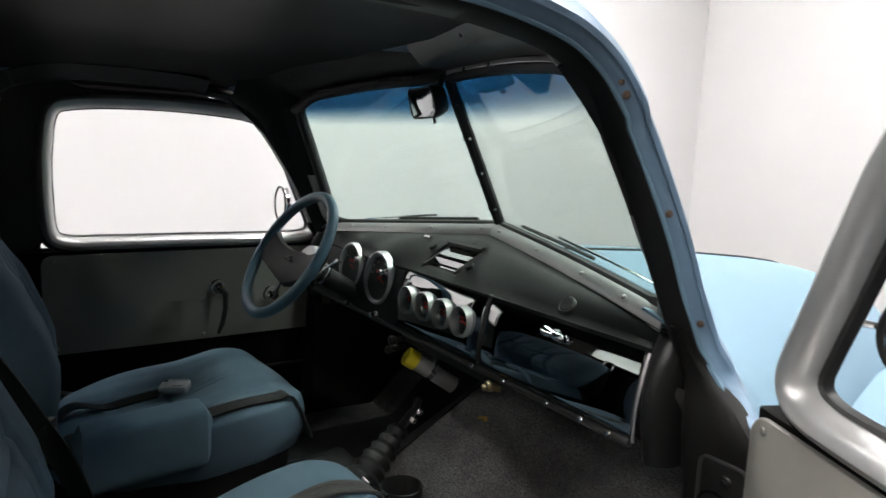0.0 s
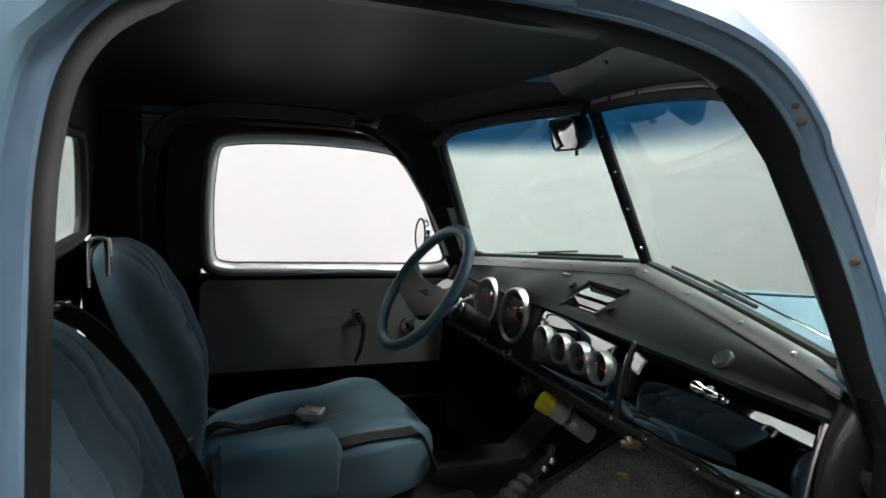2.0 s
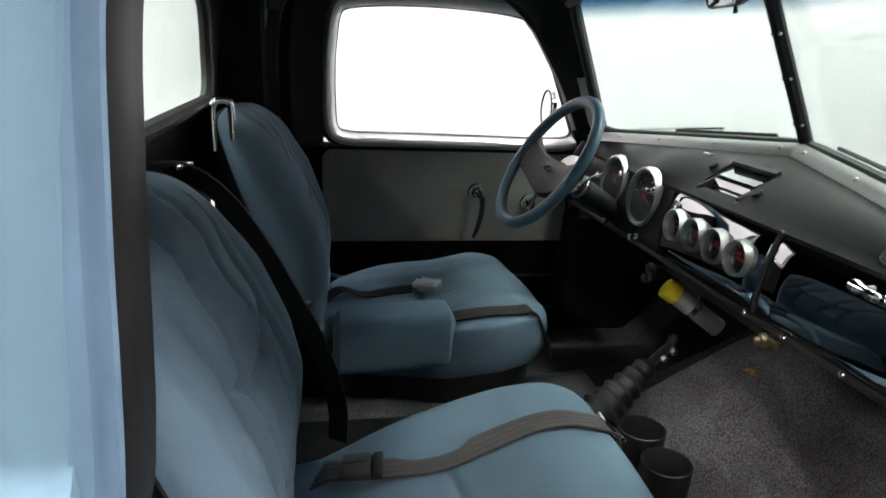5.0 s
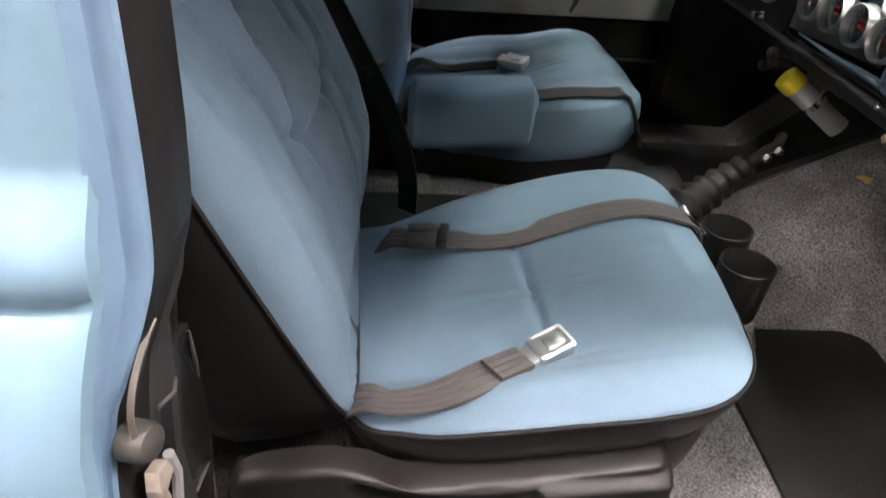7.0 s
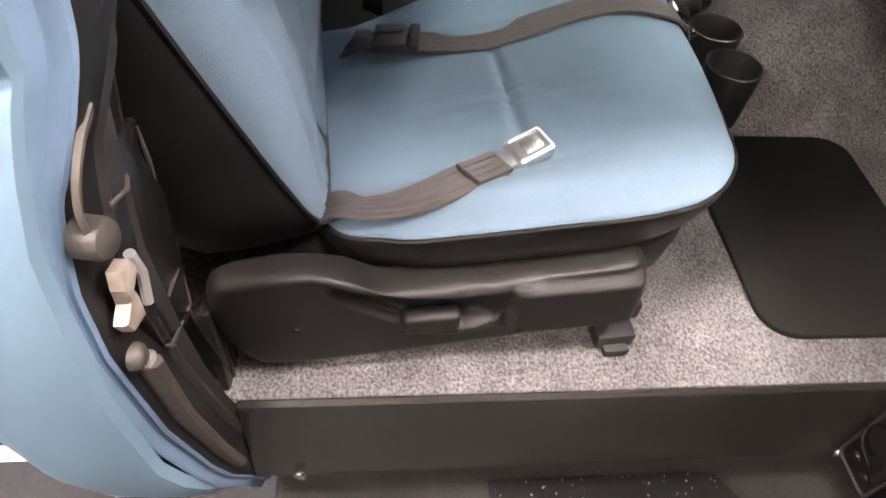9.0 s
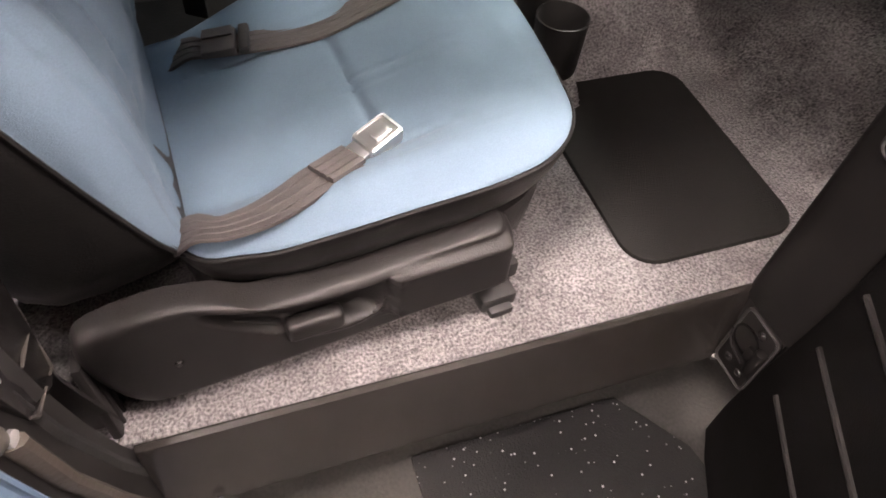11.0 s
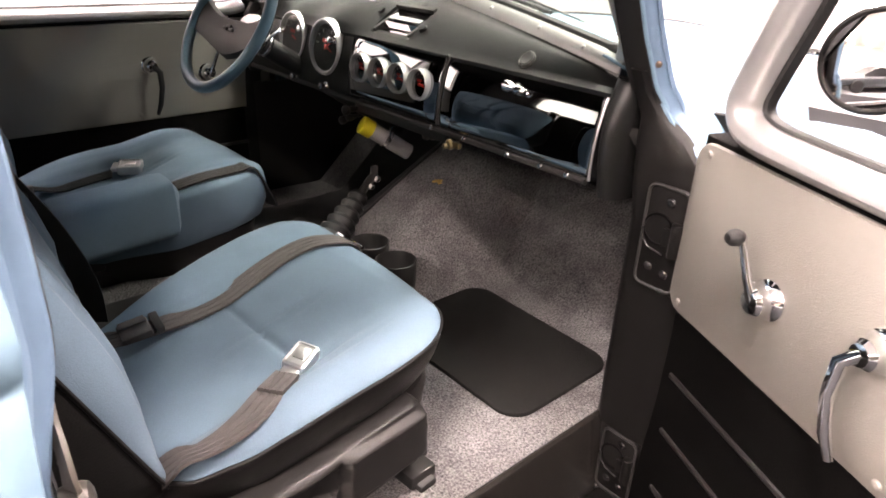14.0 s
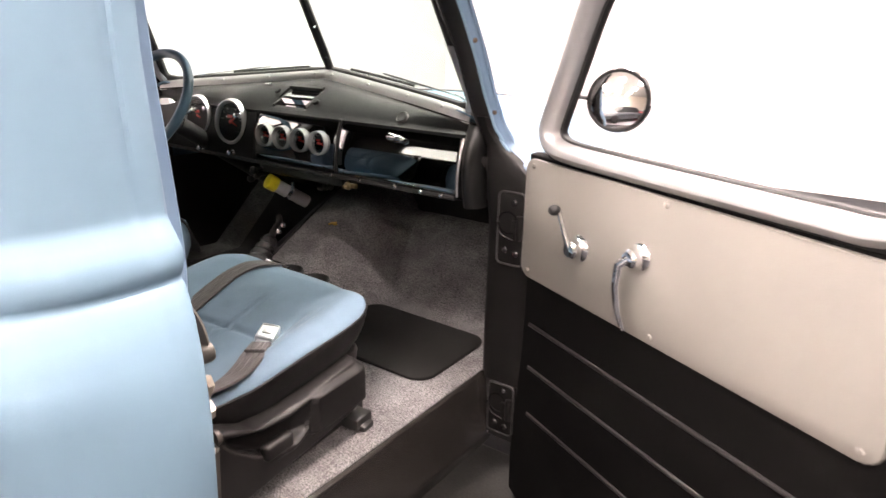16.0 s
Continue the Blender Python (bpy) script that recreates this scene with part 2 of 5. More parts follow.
def box(bm, c, s, rot=None, bev=0.003, seg=2):
    r = bmesh.ops.create_cube(bm, size=1)
    vs = r["verts"]
    bmesh.ops.scale(bm, vec=s, verts=vs)
    if bev:
        es = list({e for v in vs for e in v.link_edges})
        rb = bmesh.ops.bevel(bm, geom=es, offset=min(bev, min(s) * 0.45), segments=seg, affect="EDGES", profile=0.5)
        vs = list({v for f in rb["faces"] for v in f.verts} | {v for v in vs if v.is_valid})
    m = Matrix.Translation(c) @ (rot.to_4x4() if rot is not None else Matrix())
    bmesh.ops.transform(bm, matrix=m, verts=vs)
    return bm


def loft(bm, rings, closed=True, cap=True, loop=False):
    rows = [[bm.verts.new(p) for p in r] for r in rings]
    n = len(rows[0])
    pairs = list(zip(rows, rows[1:])) + ([(rows[-1], rows[0])] if loop else [])
    for a, b in pairs:
        for i in range(n if closed else n - 1):
            j = (i + 1) % n
            try:
                bm.faces.new((a[i], a[j], b[j], b[i]))
            except ValueError:
                pass
    if cap and closed and not loop:
        for r in (rows[0], rows[-1]):
            try:
                bm.faces.new(r)
            except ValueError:
                pass
    return rows


def slab(bm, rings, t, closed=False):
    """A sheet of rows of points with a thickness."""
    b2 = bmesh.new()
    loft(b2, rings, closed=closed, cap=False)
    bmesh.ops.recalc_face_normals(b2, faces=b2.faces)
    bmesh.ops.solidify(b2, geom=b2.faces[:], thickness=t)
    me = bpy.data.meshes.new("tmp")
    b2.to_mesh(me)
    b2.free()
    bm.from_mesh(me)
    bpy.data.meshes.remove(me)
    return bm


def frames(pts, closed=False, up=None):
    pts = [Vector(p) for p in pts]
    n = len(pts)
    res = []
    prev = None
    for i, p in enumerate(pts):
        a = pts[(i - 1) % n] if (closed or i) else p
        b = pts[(i + 1) % n] if (closed or i < n - 1) else p
        t = (b - a).normalized()
        if prev is None:
            ref = Vector(up) if up else (V(0, 0, 1) if abs(t.z) < 0.9 else V(1, 0, 0))
            s = t.cross(ref).normalized()
        else:
            s = (prev - t * prev.dot(t)).normalized()
        prev = s
        res.append((p, t, s, s.cross(t)))
    return res


def tube(bm, pts, r, seg=12, closed=False, squash=1.0):
    rs = r if isinstance(r, (list, tuple)) else [r] * len(pts)
    rings = []
    for (p, t, s, u), q in zip(frames(pts, closed), rs):
        rings.append([p + s * (q * math.cos(a)) + u * (q * squash * math.sin(a)) for a in [2 * math.pi * k / seg for k in range(seg)]])
    loft(bm, rings, loop=closed)
    return bm


def cyl(bm, a, b, r, r2=None, seg=24, bev=0.0):
    a, b = Vector(a), Vector(b)
    r2 = r if r2 is None else r2
    if bev:
        d = (b - a).normalized() * bev
        return tube(bm, [a, a + d * 0.3, a + d, b - d, b - d * 0.3, b], [r - bev, r - bev * 0.3, r, r2, r2 - bev * 0.3, r2 - bev], seg)
    return tube(bm, [a, b], [r, r2], seg)


def lathe(bm, prof, o, axis, seg=36, cap=True):
    """prof: radius and height along the axis."""
    o, w = Vector(o), Vector(axis).normalized()
    u = w.orthogonal().normalized()
    v = w.cross(u)
    rings = [[o + w * h + (u * math.cos(a) + v * math.sin(a)) * max(r, 1e-4) for a in [2 * math.pi * k / seg for k in range(seg)]] for r, h in prof]
    loft(bm, rings, cap=cap)
    return bm


def catmull(pts, n=8, closed=True):
    pts = [Vector(p) for p in pts]
    m = len(pts)
    out = []
    for i in range(m if closed else m - 1):
        p0, p1, p2, p3 = [pts[(i + k) % m] if closed else pts[min(max(i + k, 0), m - 1)] for k in (-1, 0, 1, 2)]
        for j in range(n):
            t = j / n
            out.append(0.5 * ((2 * p1) + (p2 - p0) * t + (2 * p0 - 5 * p1 + 4 * p2 - p3) * t * t + (3 * p1 - p0 - 3 * p2 + p3) * t ** 3))
    if not closed:
        out.append(pts[-1].copy())
    return out


def rrect(w, h, r, n=6):
    """A rounded rectangle about the origin, counter-clockwise."""
    out = []
    for cx, cy, a0 in ((w / 2 - r, h / 2 - r, 0), (-w / 2 + r, h / 2 - r, 90), (-w / 2 + r, -h / 2 + r, 180), (w / 2 - r, -h / 2 + r, 270)):
        for k in range(n + 1):
            a = radians(a0 + 90 * k / n)
            out.append((cx + r * math.cos(a), cy + r * math.sin(a)))
    return out


def plate(bm, outline, to, t, bev=0.002):
    """A plate of 2D outline, thickness t; to(u, v, w) gives the world place, w runs from 0 (back) to t (front)."""
    n = len(outline)
    cx, cy = sum(p[0] for p in outline) / n, sum(p[1] for p in outline) / n

    def ring(w, inset):
        r = []
        for x, y in outline:
            d = math.hypot(x - cx, y - cy) or 1
            k = max(0, 1 - inset / d)
            r.append(Vector(to(cx + (x - cx) * k, cy + (y - cy) * k, w)))
        return r
    loft(bm, [ring(0, 0), ring(t - bev, 0), ring(t - bev * 0.3, bev * 0.3), ring(t, bev)])
    return bm


def strap(bm, pts, width, side, t=0.0022, twist=None):
    """A flat webbing ribbon along pts; side: across direction, or one for each point."""
    pts = [Vector(p) for p in pts]
    rings = []
    for i, p in enumerate(pts):
        s = Vector(side[i] if isinstance(side, list) else side)
        tg = (pts[min(i + 1, len(pts) - 1)] - pts[max(i - 1, 0)]).normalized()
        s = (s - tg * s.dot(tg)).normalized()
        nrm = s.cross(tg).normalized()
        ring = []
        for k, h in ((-1, 0.3), (-0.96, 1), (-0.55, 1.0), (-0.5, 0.55), (-0.45, 1), (-0.05, 1), (0, 0.55), (0.05, 1), (0.45, 1), (0.5, 0.55), (0.55, 1), (0.96, 1), (1, 0.3)):
            ring.append(p + s * (k * width / 2) + nrm * (h * t))
        for k in (1, -1):
            ring.append(p + s * (k * width / 2 * 0.99) - nrm * (0.3 * t))
        rings.append(ring)
    loft(bm, rings)
    return bm


def pillow(bm, outline, height, to, n=22):
    """A stuffed form over a 2D outline: rings shrink to the middle, height(x, y, s) with s = 1 at the rim; to maps to the world."""
    m = len(outline)
    cx, cy = sum(p[0] for p in outline) / m, sum(p[1] for p in outline) / m
    svals = [1.0, 0.995, 0.985, 0.97] + [0.95 * (1 - k / n) for k in range(n)] + [0.0]
    rings = []
    for s in svals[:-1]:
        rings.append([Vector(to(cx + (x - cx) * s, cy + (y - cy) * s, height(cx + (x - cx) * s, cy + (y - cy) * s, s))) for x, y in outline])
    rows = loft(bm, rings, cap=False)
    c = bm.verts.new(to(cx, cy, height(cx, cy, 0)))
    last = rows[-1]
    for i in range(m):
        bm.faces.new((last[i], last[(i + 1) % m], c))
    return rows


def lerp(a, b, t):
    return a + (b - a) * t


def interp(x, table):
    for (x0, y0), (x1, y1) in zip(table, table[1:]):
        if x <= x1:
            return lerp(y0, y1, min(1, max(0, (x - x0) / (x1 - x0))))
    return table[-1][1]


def ease(a, b, x):
    t = min(1, max(0, (x - a) / (b - a)))
    return t * t * (3 - 2 * t)


def screw(parent, p, nrm, r=0.006, material=None, name="screw"):
    bm = B()
    lathe(bm, [(r * 1.25, 0), (r * 1.2, 0.001), (r, 0.0016), (r * 0.8, 0.0034), (r * 0.3, 0.0040), (0.0005, 0.0040)], p, nrm, seg=14)
    return part(name, bm, material or CHROME, parent)


# ---- the hall ----
bm = B()
box(bm, (9, 1.0, -0.05), (26, 11, 0.1), bev=0)
tagged(part("floor", bm, FLOORGREY), "dark grey polished concrete hall floor", "floor", kind="structure")
bm = B()
box(bm, (9, -13.5, -0.05), (26, 18, 0.1), bev=0)
tagged(part("floor_2", bm, FLOORLIGHT), "light grey polished concrete hall floor", "floor", kind="structure")
bm = B()
box(bm, (.478, -3.2, 0.002), (.032, 4.2, 0.004), bev=0)
tagged(part("floor_line", bm, LINEPAINT), "white painted line on the dark floor", "floor marking", kind="structure")
for nm, c, s, wm, wl in (("wall_front", (9, 6.0, 2.75), (25.4, 0.2, 5.5), WALLPAINT, "plain white painted hall wall"), ("wall_left", (-3.7, -8.0, 2.75), (0.2, 28, 5.5), WALLPAINT, "plain white painted hall wall"),
                         ("wall_back", (9, -22.0, 2.75), (25.4, 0.2, 5.5), WALLBEIGE, "plain beige painted hall wall"), ("wall_right", (21.7, -8.0, 2.75), (0.2, 28, 5.5), WALLBEIGE, "plain beige painted hall wall")):
    bm = B()
    box(bm, c, s, bev=0)
    tagged(part(nm, bm, wm), wl, "wall", kind="structure")
bm = B()
box(bm, (9, -8.0, 5.58), (25.6, 28.4, 0.15), bev=0)
tagged(part("ceiling", bm, CEILPAINT), "white hall ceiling", "ceiling", kind="structure")
SHADE = emit_mat("glowing_acrylic", (1.0, 0.97, 0.93), 5.0)
LAMP = emit_mat("lamp_diffuser", (1.0, 0.97, 0.93), LAMP_STRENGTH)
lamp = thing("ceiling_light", "round white high-bay lamp under the hall ceiling", "ceiling light", "hall lamps", at=(0, 0, 5.5))
bm = B()
lathe(bm, [(0.08, 0.0), (0.12, -0.06), (0.40, -0.18), (0.50, -0.45), (0.485, -0.45), (0.385, -0.19)], (0, 0, 5.5), (0, 0, 1), seg=24, cap=False)
part("shade", bm, SHADE, lamp, "translucent glowing acrylic shade")
bm = B()
lathe(bm, [(0.375, -0.21), (0.33, -0.24), (0.01, -0.25)], (0, 0, 5.5), (0, 0, 1), seg=20)
part("diffuser", bm, LAMP, lamp, "glowing white diffuser")
spots = [(x, y) for x in (-1.6, 1.6, 4.8) for y in (-19.5, -16.0, -12.5, -9.2, -5.9, -2.6, 1.0) if y < 0 or x < 4]
spots += [(x, 3.4) for x in (-1.9, .5, 2.6)]
lamp.location = (spots[0][0], spots[0][1], 5.5)
for x, y in spots[1:]:
    copy_thing(lamp, pose(x, y, 5.5))

# ---- truck cab ----
cab = thing("truck_cab", "light blue vintage pickup truck cab with black interior", "truck", at=(0, -0.4, 0.0))
CONTOUR = [(-.02, .54), (-.02, .80), (-.02, 1.00), (-.024, 1.07), (-.016, 1.12), (.006, 1.165), (-.0423, 1.271), (-.0937, 1.370), (-.182, 1.501), (-.258, 1.564), (-.367, 1.590),
           (-.474, 1.596), (-.60, 1.596), (-.70, 1.590), (-.772, 1.566), (-.812, 1.526), (-.829, 1.46), (-.834, 1.36), (-.835, 1.25), (-.836, 1.19), (-.839, 1.14), (-.848, 1.105), (-.860, 1.07), (-.868, 1.04), (-.870, .95), (-.868, .80), (-.866, .66), (-.864, .54), (-.862, .44), (-.862, .30)]
FLANGE = [(.30, .665), (.44, .715), (.55, .757), (.64, .782), (.80, .815), (.936, .826), (1.0, .820), (1.04, .804), (1.06, .796), (1.08, .786), (1.10, .777), (1.14, .765), (1.20, .756), (1.25, .750), (1.30, .744), (1.36, .736), (1.45, .727), (1.5, .722), (1.585, .706)]
SKIN = [(.28, .640), (.34, .672), (.42, .712), (.52, .763), (.60, .795), (.68, .822), (.762, .842), (.90, .850), (.973, .848), (1.05, .838), (1.09, .824), (1.115, .811), (1.126, .803), (1.131, .797), (1.136, .796), (1.142, .7985), (1.153, .800), (1.167, .797), (1.180, .789), (1.191, .780), (1.203, .772), (1.3, .762), (1.45, .744), (1.526, .736), (1.566, .730), (1.60, .715), (1.62, .70)]
A_X = [(.50, .82), (1.06, .82), (1.10, .815), (1.135, .775), (1.165, .720), (1.20, .697), (1.28, .690), (1.50, .686), (1.60, .690)]


def side_frame(sg):
    cont = catmull([(0, y, z) for y, z in CONTOUR], 9, closed=False)
    black, blue, seal, bead = [], [], [], []
    n = len(cont)
    for i, p in enumerate(cont):
        a, b = cont[max(0, i - 1)], cont[min(n - 1, i + 1)]
        t = (b - a).normalized()
        nv = V(0, t.z, -t.y)
        if nv.dot(p - V(0, -.43, 1.05)) < 0:
            nv = -nv
        xf = interp(p.z, FLANGE) if p.y < -.76 else interp(p.y, [(-.76, .722), (-.60, .705), (-.45, .692), (.1, .690)]) if p.z > 1.5 else interp(p.z, A_X)

        def P(x, off):
            q = p + nv * off
            return V(sg * x, q.y, q.z)
        front = p.y > -.33 and p.z > 1.14
        w0 = interp(-p.y, [(.25, .054), (.40, .074), (.60, .090), (.68, .088), (.74, .076)]) if p.z > 1.14 else .13 if p.y > -.5 else .076
        w1, w2 = w0 * .96, w0 * .89
        rear = ease(-.72, -.80, p.y)
        fore = ease(-.62, -.45, p.y) * ease(1.12, 1.18, p.z)
        e = lerp(lerp(.034, .015, fore), .002, rear)
        black.append([P(xf - w0 - (.05 if sg < 0 and not front and p.z > 1.5 else 0), .03 if not front else .012), P(xf - w1, .004), P(xf - w2, 0), P(xf - e - .006, 0), P(xf - e + .002, .003), P(xf - e + .003, .012)])
        if p.y < -.7:
            q0 = [(-.034, .006), (-.012, .006), (.0, .012), (.002, .022), (-.012, .040), (-.030, .055), (-.070, .085), (-.120, .105)]
            kq = interp(p.z, [(1.02, .55), (1.10, .8), (1.16, 1)])
            q1 = [(-.003, .003), (.000, .002), (.002, .0045), (.001, .015 * kq), (.002, .0185 * kq), (.007, .0215 * kq), (.012, .0245 * kq), (.014, .028 * kq)]
            kr = ease(-.72, -.80, p.y) * ease(1.588, 1.572, p.z)
            blue.append([P(xf + lerp(a0, a1, kr), lerp(b0, b1, kr)) for (a0, b0), (a1, b1) in zip(q0, q1)])
        else:
            ka = 1 if not front else .45
            kf = fore
            q0 = [(-.034, .006), (-.012, .006), (.0, .012), (.002, .022), (-.012, .040), (-.030, .055), (-.03 - .04 * ka, .055 + .03 * ka), (-.03 - .09 * ka, .055 + .05 * ka)]
            q1 = [(-.015, .006), (-.010, .0075), (-.001, .018), (.001, .0225), (.004, .020), (.006, .027), (-.008, .044), (-.05, .075)]
            blue.append([P(xf + lerp(a0, a1, kf), lerp(b0, b1, kf)) for (a0, b0), (a1, b1) in zip(q0, q1)])
        seal.append(P(xf - lerp(.050, .060, rear), lerp(.005, .022, max(ease(-.50, -.30, p.y), rear) * ease(1.10, 1.16, p.z))))
        if p.y > -.6 and p.z > 1.13:
            bead.append(P(xf - lerp(.031, .013, fore), .008))
    bm = B()
    slab(bm, black, .004)
    part("door_jamb", bm, JAMB_BLACK if sg > 0 else BLACK_TRIM, cab)
    k0 = next(i for i, q in enumerate(blue) if q[0].z > 1.105)
    bm = B()
    slab(bm, blue[k0 - 1:], .003)
    part("pillar_skin", bm, JAMB_PAINT, cab, "blue painted door opening flange")
    bm = B()
    slab(bm, blue[:k0], .003)
    part("hinge_flange", bm, BLACK_PAINT, cab)
    front_rows = [q for q in blue if q[0].y > -.5 and q[0].z > 1.14]
    for z in (1.240, 1.385, 1.525):
        q = min(front_rows, key=lambda r: abs(r[1].z - z))
        c = q[1].lerp(q[2], .55)
        screw(cab, c, (sg * .45, -.85, -.3), .0045, RUST, "flange_screw")
        if z > 1.5:
            screw(cab, c + V(0, -.010, .014), (sg * .45, -.85, -.3), .0036, RUST, "flange_screw")
    for y, z in ((-.845, 1.38), (-.845, 1.24)):
        screw(cab, (sg * (interp(z, FLANGE) - .006), y, z), (sg * 1, -.4, -.3), .004, GREASY, "flange_screw")
    bm = B()
    tube(bm, seal, .009, 8)
    part("door_seal", bm, RUBBER, cab, "black rubber door seal")
    bm = B()
    tube(bm, bead, .0042, 8)
    part("flange_bead", bm, PAINT, cab)


side_frame(1)
side_frame(-1)

# outer skin of the cab corner behind the door, with its belt roll
for sg in (1, -1):
    bm = B()
    rows = []
    zs = [.28, .34, .38, .42, .47, .52, .56, .60, .64, .68, .72, .762, .83, .90, .973, 1.02, 1.05, 1.065, 1.080, 1.09, 1.10, 1.109, 1.115, 1.121, 1.126, 1.129, 1.131, 1.1335, 1.136, 1.139, 1.142, 1.147, 1.153, 1.160, 1.167, 1.174, 1.180, 1.186, 1.191, 1.197, 1.203, 1.21, 1.25, 1.3, 1.38, 1.45, 1.48, 1.505, 1.526, 1.545, 1.558, 1.568, 1.576, 1.582]
    for z in zs:
        x = interp(z, SKIN)
        groove = .0035 * ease(1.19, 1.24, z)
        edge = interp(z, [(.9, -.884), (1.05, -.878), (1.10, -.872), (1.16, -.863), (1.3, -.861), (1.40, -.858), (1.46, -.852), (1.505, -.842), (1.526, -.834), (1.558, -.805), (1.566, -.793), (1.582, -.75)])
        prof = [(x - .016, edge + .003), (x - .004, edge + .001), (x + .002, edge - .008), (x + .003, edge - .030), (x + .003 - groove, edge - .034), (x + .003 - groove, edge - .043), (x + .003, edge - .048),
                (x + .002, edge - .064), (x - .002, edge - .082), (x - .010, edge - .100), (x - .022, edge - .117), (x - .040, edge - .134), (x - .065, edge - .150), (x - .095, edge - .160), (x - .13, edge - .164)]
        if sg < 0:
            prof = prof[:-5]
        kb = interp(z, [(.34, .45), (.60, .72), (.85, .95), (.95, 1.25), (1.05, 1.65)])
        e0 = edge - .048
        rows.append([V(sg * a, e0 + (b - e0) * kb if b < e0 else b, z) for a, b in prof])
    slab(bm, rows, .004)
    part("cab_corner", bm, PAINT, cab, "light blue cab corner with belt roll")
    # jamb behind the flange, black
    bm = B()
    rows = []
    for z in (.30, .46, .56, .66, .76, .86, .96, 1.06, 1.16, 1.3, 1.45, 1.56, 1.66):
        xf = interp(z, FLANGE)
        rows.append([V(sg * (xf - .062), -.872, z), V(sg * (xf - .074), -.866, z), V(sg * (xf - .080), -.878, z), V(sg * (xf - .086), -.92, z), V(sg * (xf - .09), -.99, z)])
    slab(bm, rows, .004)
    part("b_pillar", bm, BLACK_PAINT, cab)
    # inner A-pillar between the windscreen and the door
    bm = B()
    rows = []
    up_c = [(z, y) for y, z in CONTOUR[4:10]]
    for k in range(13):
        t = k / 12
        z = lerp(1.12, 1.562, t)
        v = (z - 1.232) / (1.572 - 1.232)
        a = V(sg * lerp(.612, .552, v), lerp(.042, -.106, v), z)
        xe = interp(z, A_X)
        bb = V(sg * (xe - .051), interp(z, up_c) + .006, z)
        rows.append([a + V(sg * .02, .02, 0), a, a.lerp(bb, .5), bb, bb + V(sg * .012, .008, 0)])
    slab(bm, rows, .004)
    part("a_pillar", bm, BLACK_TRIM, cab)

for sg in (1, -1):
    bm = B()
    slab(bm, [[V(sg * (interp(z, FLANGE) - .11), y, z) for y in (-.868, -.9, -.95, -.975 if sg < 0 else -1.03)] for z in (.58, .8, 1.0, 1.1, 1.2, 1.4, 1.5, 1.59)], .004)
    part("side_lining", bm, HEADLINER, cab)
bm = B()
slab(bm, [[V(-.745, y, z) for y in (-.72, -.78, -.90)] for z in (.5, .8, 1.1, 1.3, 1.5, 1.6)], .004)
part("side_lining", bm, HEADLINER, cab)
bm = B()
slab(bm, [[V(-.735, y, 1.562), V(-.733, y, 1.60), V(-.725, y, 1.62), V(-.69, y, 1.66)] for y in (-1.03, -.8, -.5, -.3)], .004)
part("side_lining", bm, HEADLINER, cab)
bm = B()
slab(bm, [[V(-.70, y, 1.590), V(-.69, y, 1.61), V(-.64, y, 1.66)] for y in (-.32, -.26)], .004)
part("side_lining", bm, HEADLINER, cab)
bm = B()
slab(bm, [[V(-.742, y, z) for y in (-.60, -.66, -.74)] for z in (.9, 1.0, 1.1, 1.172)], .004)
part("side_lining", bm, HEADLINER, cab)
for sg in (1, -1):
    bm = B()
    box(bm, (sg * .765, -.004, .745), (.14, .012, .63), bev=.003)
    part("hinge_pillar", bm, BLACK_PAINT, cab)

# floor, sill, rear wall, roof


def carpet_z(x, y):
    base = .62
    toe = max(0, y - .20) * .95
    ax = abs(x - .0)
    hump = interp(y, [(-.5, .06), (-.12, .080), (-.05, .115), (.05, .172), (.14, .222), (.25, .28), (.42, .35)])
    side = interp(ax, [(0, 1), (.06, .985), (.10, .90), (.14, .66), (.18, .30), (.205, .08), (.23, 0), (1, 0)])
    if y < -.11:
        side = interp(ax, [(0, 1), (.10, 1), (.22, .95), (.26, .8), (.285, .2), (.31, 0), (1, 0)])
    z = base + max(toe, hump * side)
    return z + .003 * noise.noise(V(x * 9, y * 9, 0)) + .0015 * noise.noise(V(x * 40, y * 40, 2))


bm = B()
rows = []
for j in range(91):
    y = -.99 + 1.43 * j / 90
    row = []
    for i in range(91):
        x = -.66 + 1.345 * i / 90
        row.append(V(x, y, carpet_z(x, y)))
    last = row[-1]
    row.append(V(last.x + .006, y, last.z - .004))
    row.append(V(last.x + .008, y, last.z - .014))
    rows.append(row)
loft(bm, rows, closed=False)
part("carpet", bm, CARPET, cab, "salt-and-pepper grey floor carpet")
bm = B()
slab(bm, [[V(x, y, carpet_z(x, y) + .008) for x in [-.515 + .45 * i / 32 for i in range(33)]] for y in [-.30 + .73 * j / 50 for j in range(51)]], .006)
part("rubber_floor", bm, RUBBER, cab, "black rubber floor covering on the driver side")
bm = B()
box(bm, (0, -.28, .575), (1.36, 1.42, .05), bev=.004)
part("floor_pan", bm, BLACK_PAINT, cab)
bm = B()
rows = []
for j in range(13):
    y = -.86 + .87 * j / 12
    rows.append([V(.685, y, .612), V(.694, y, .613), V(.700, y, .608), V(.703, y, .59), V(.708, y, .52), V(.715, y, .46), V(.717, y, .445), V(.712, y, .43), V(.70, y, .40)])
slab(bm, rows, .004)
part("sill_panel", bm, SILL_BLACK, cab, "black painted kick panel under the sill")
for y in (-.80, -.03):
    screw(cab, (.722, y, .455), (1, 0, .2), .007, name="sill_screw")
bm = B()
rows = []
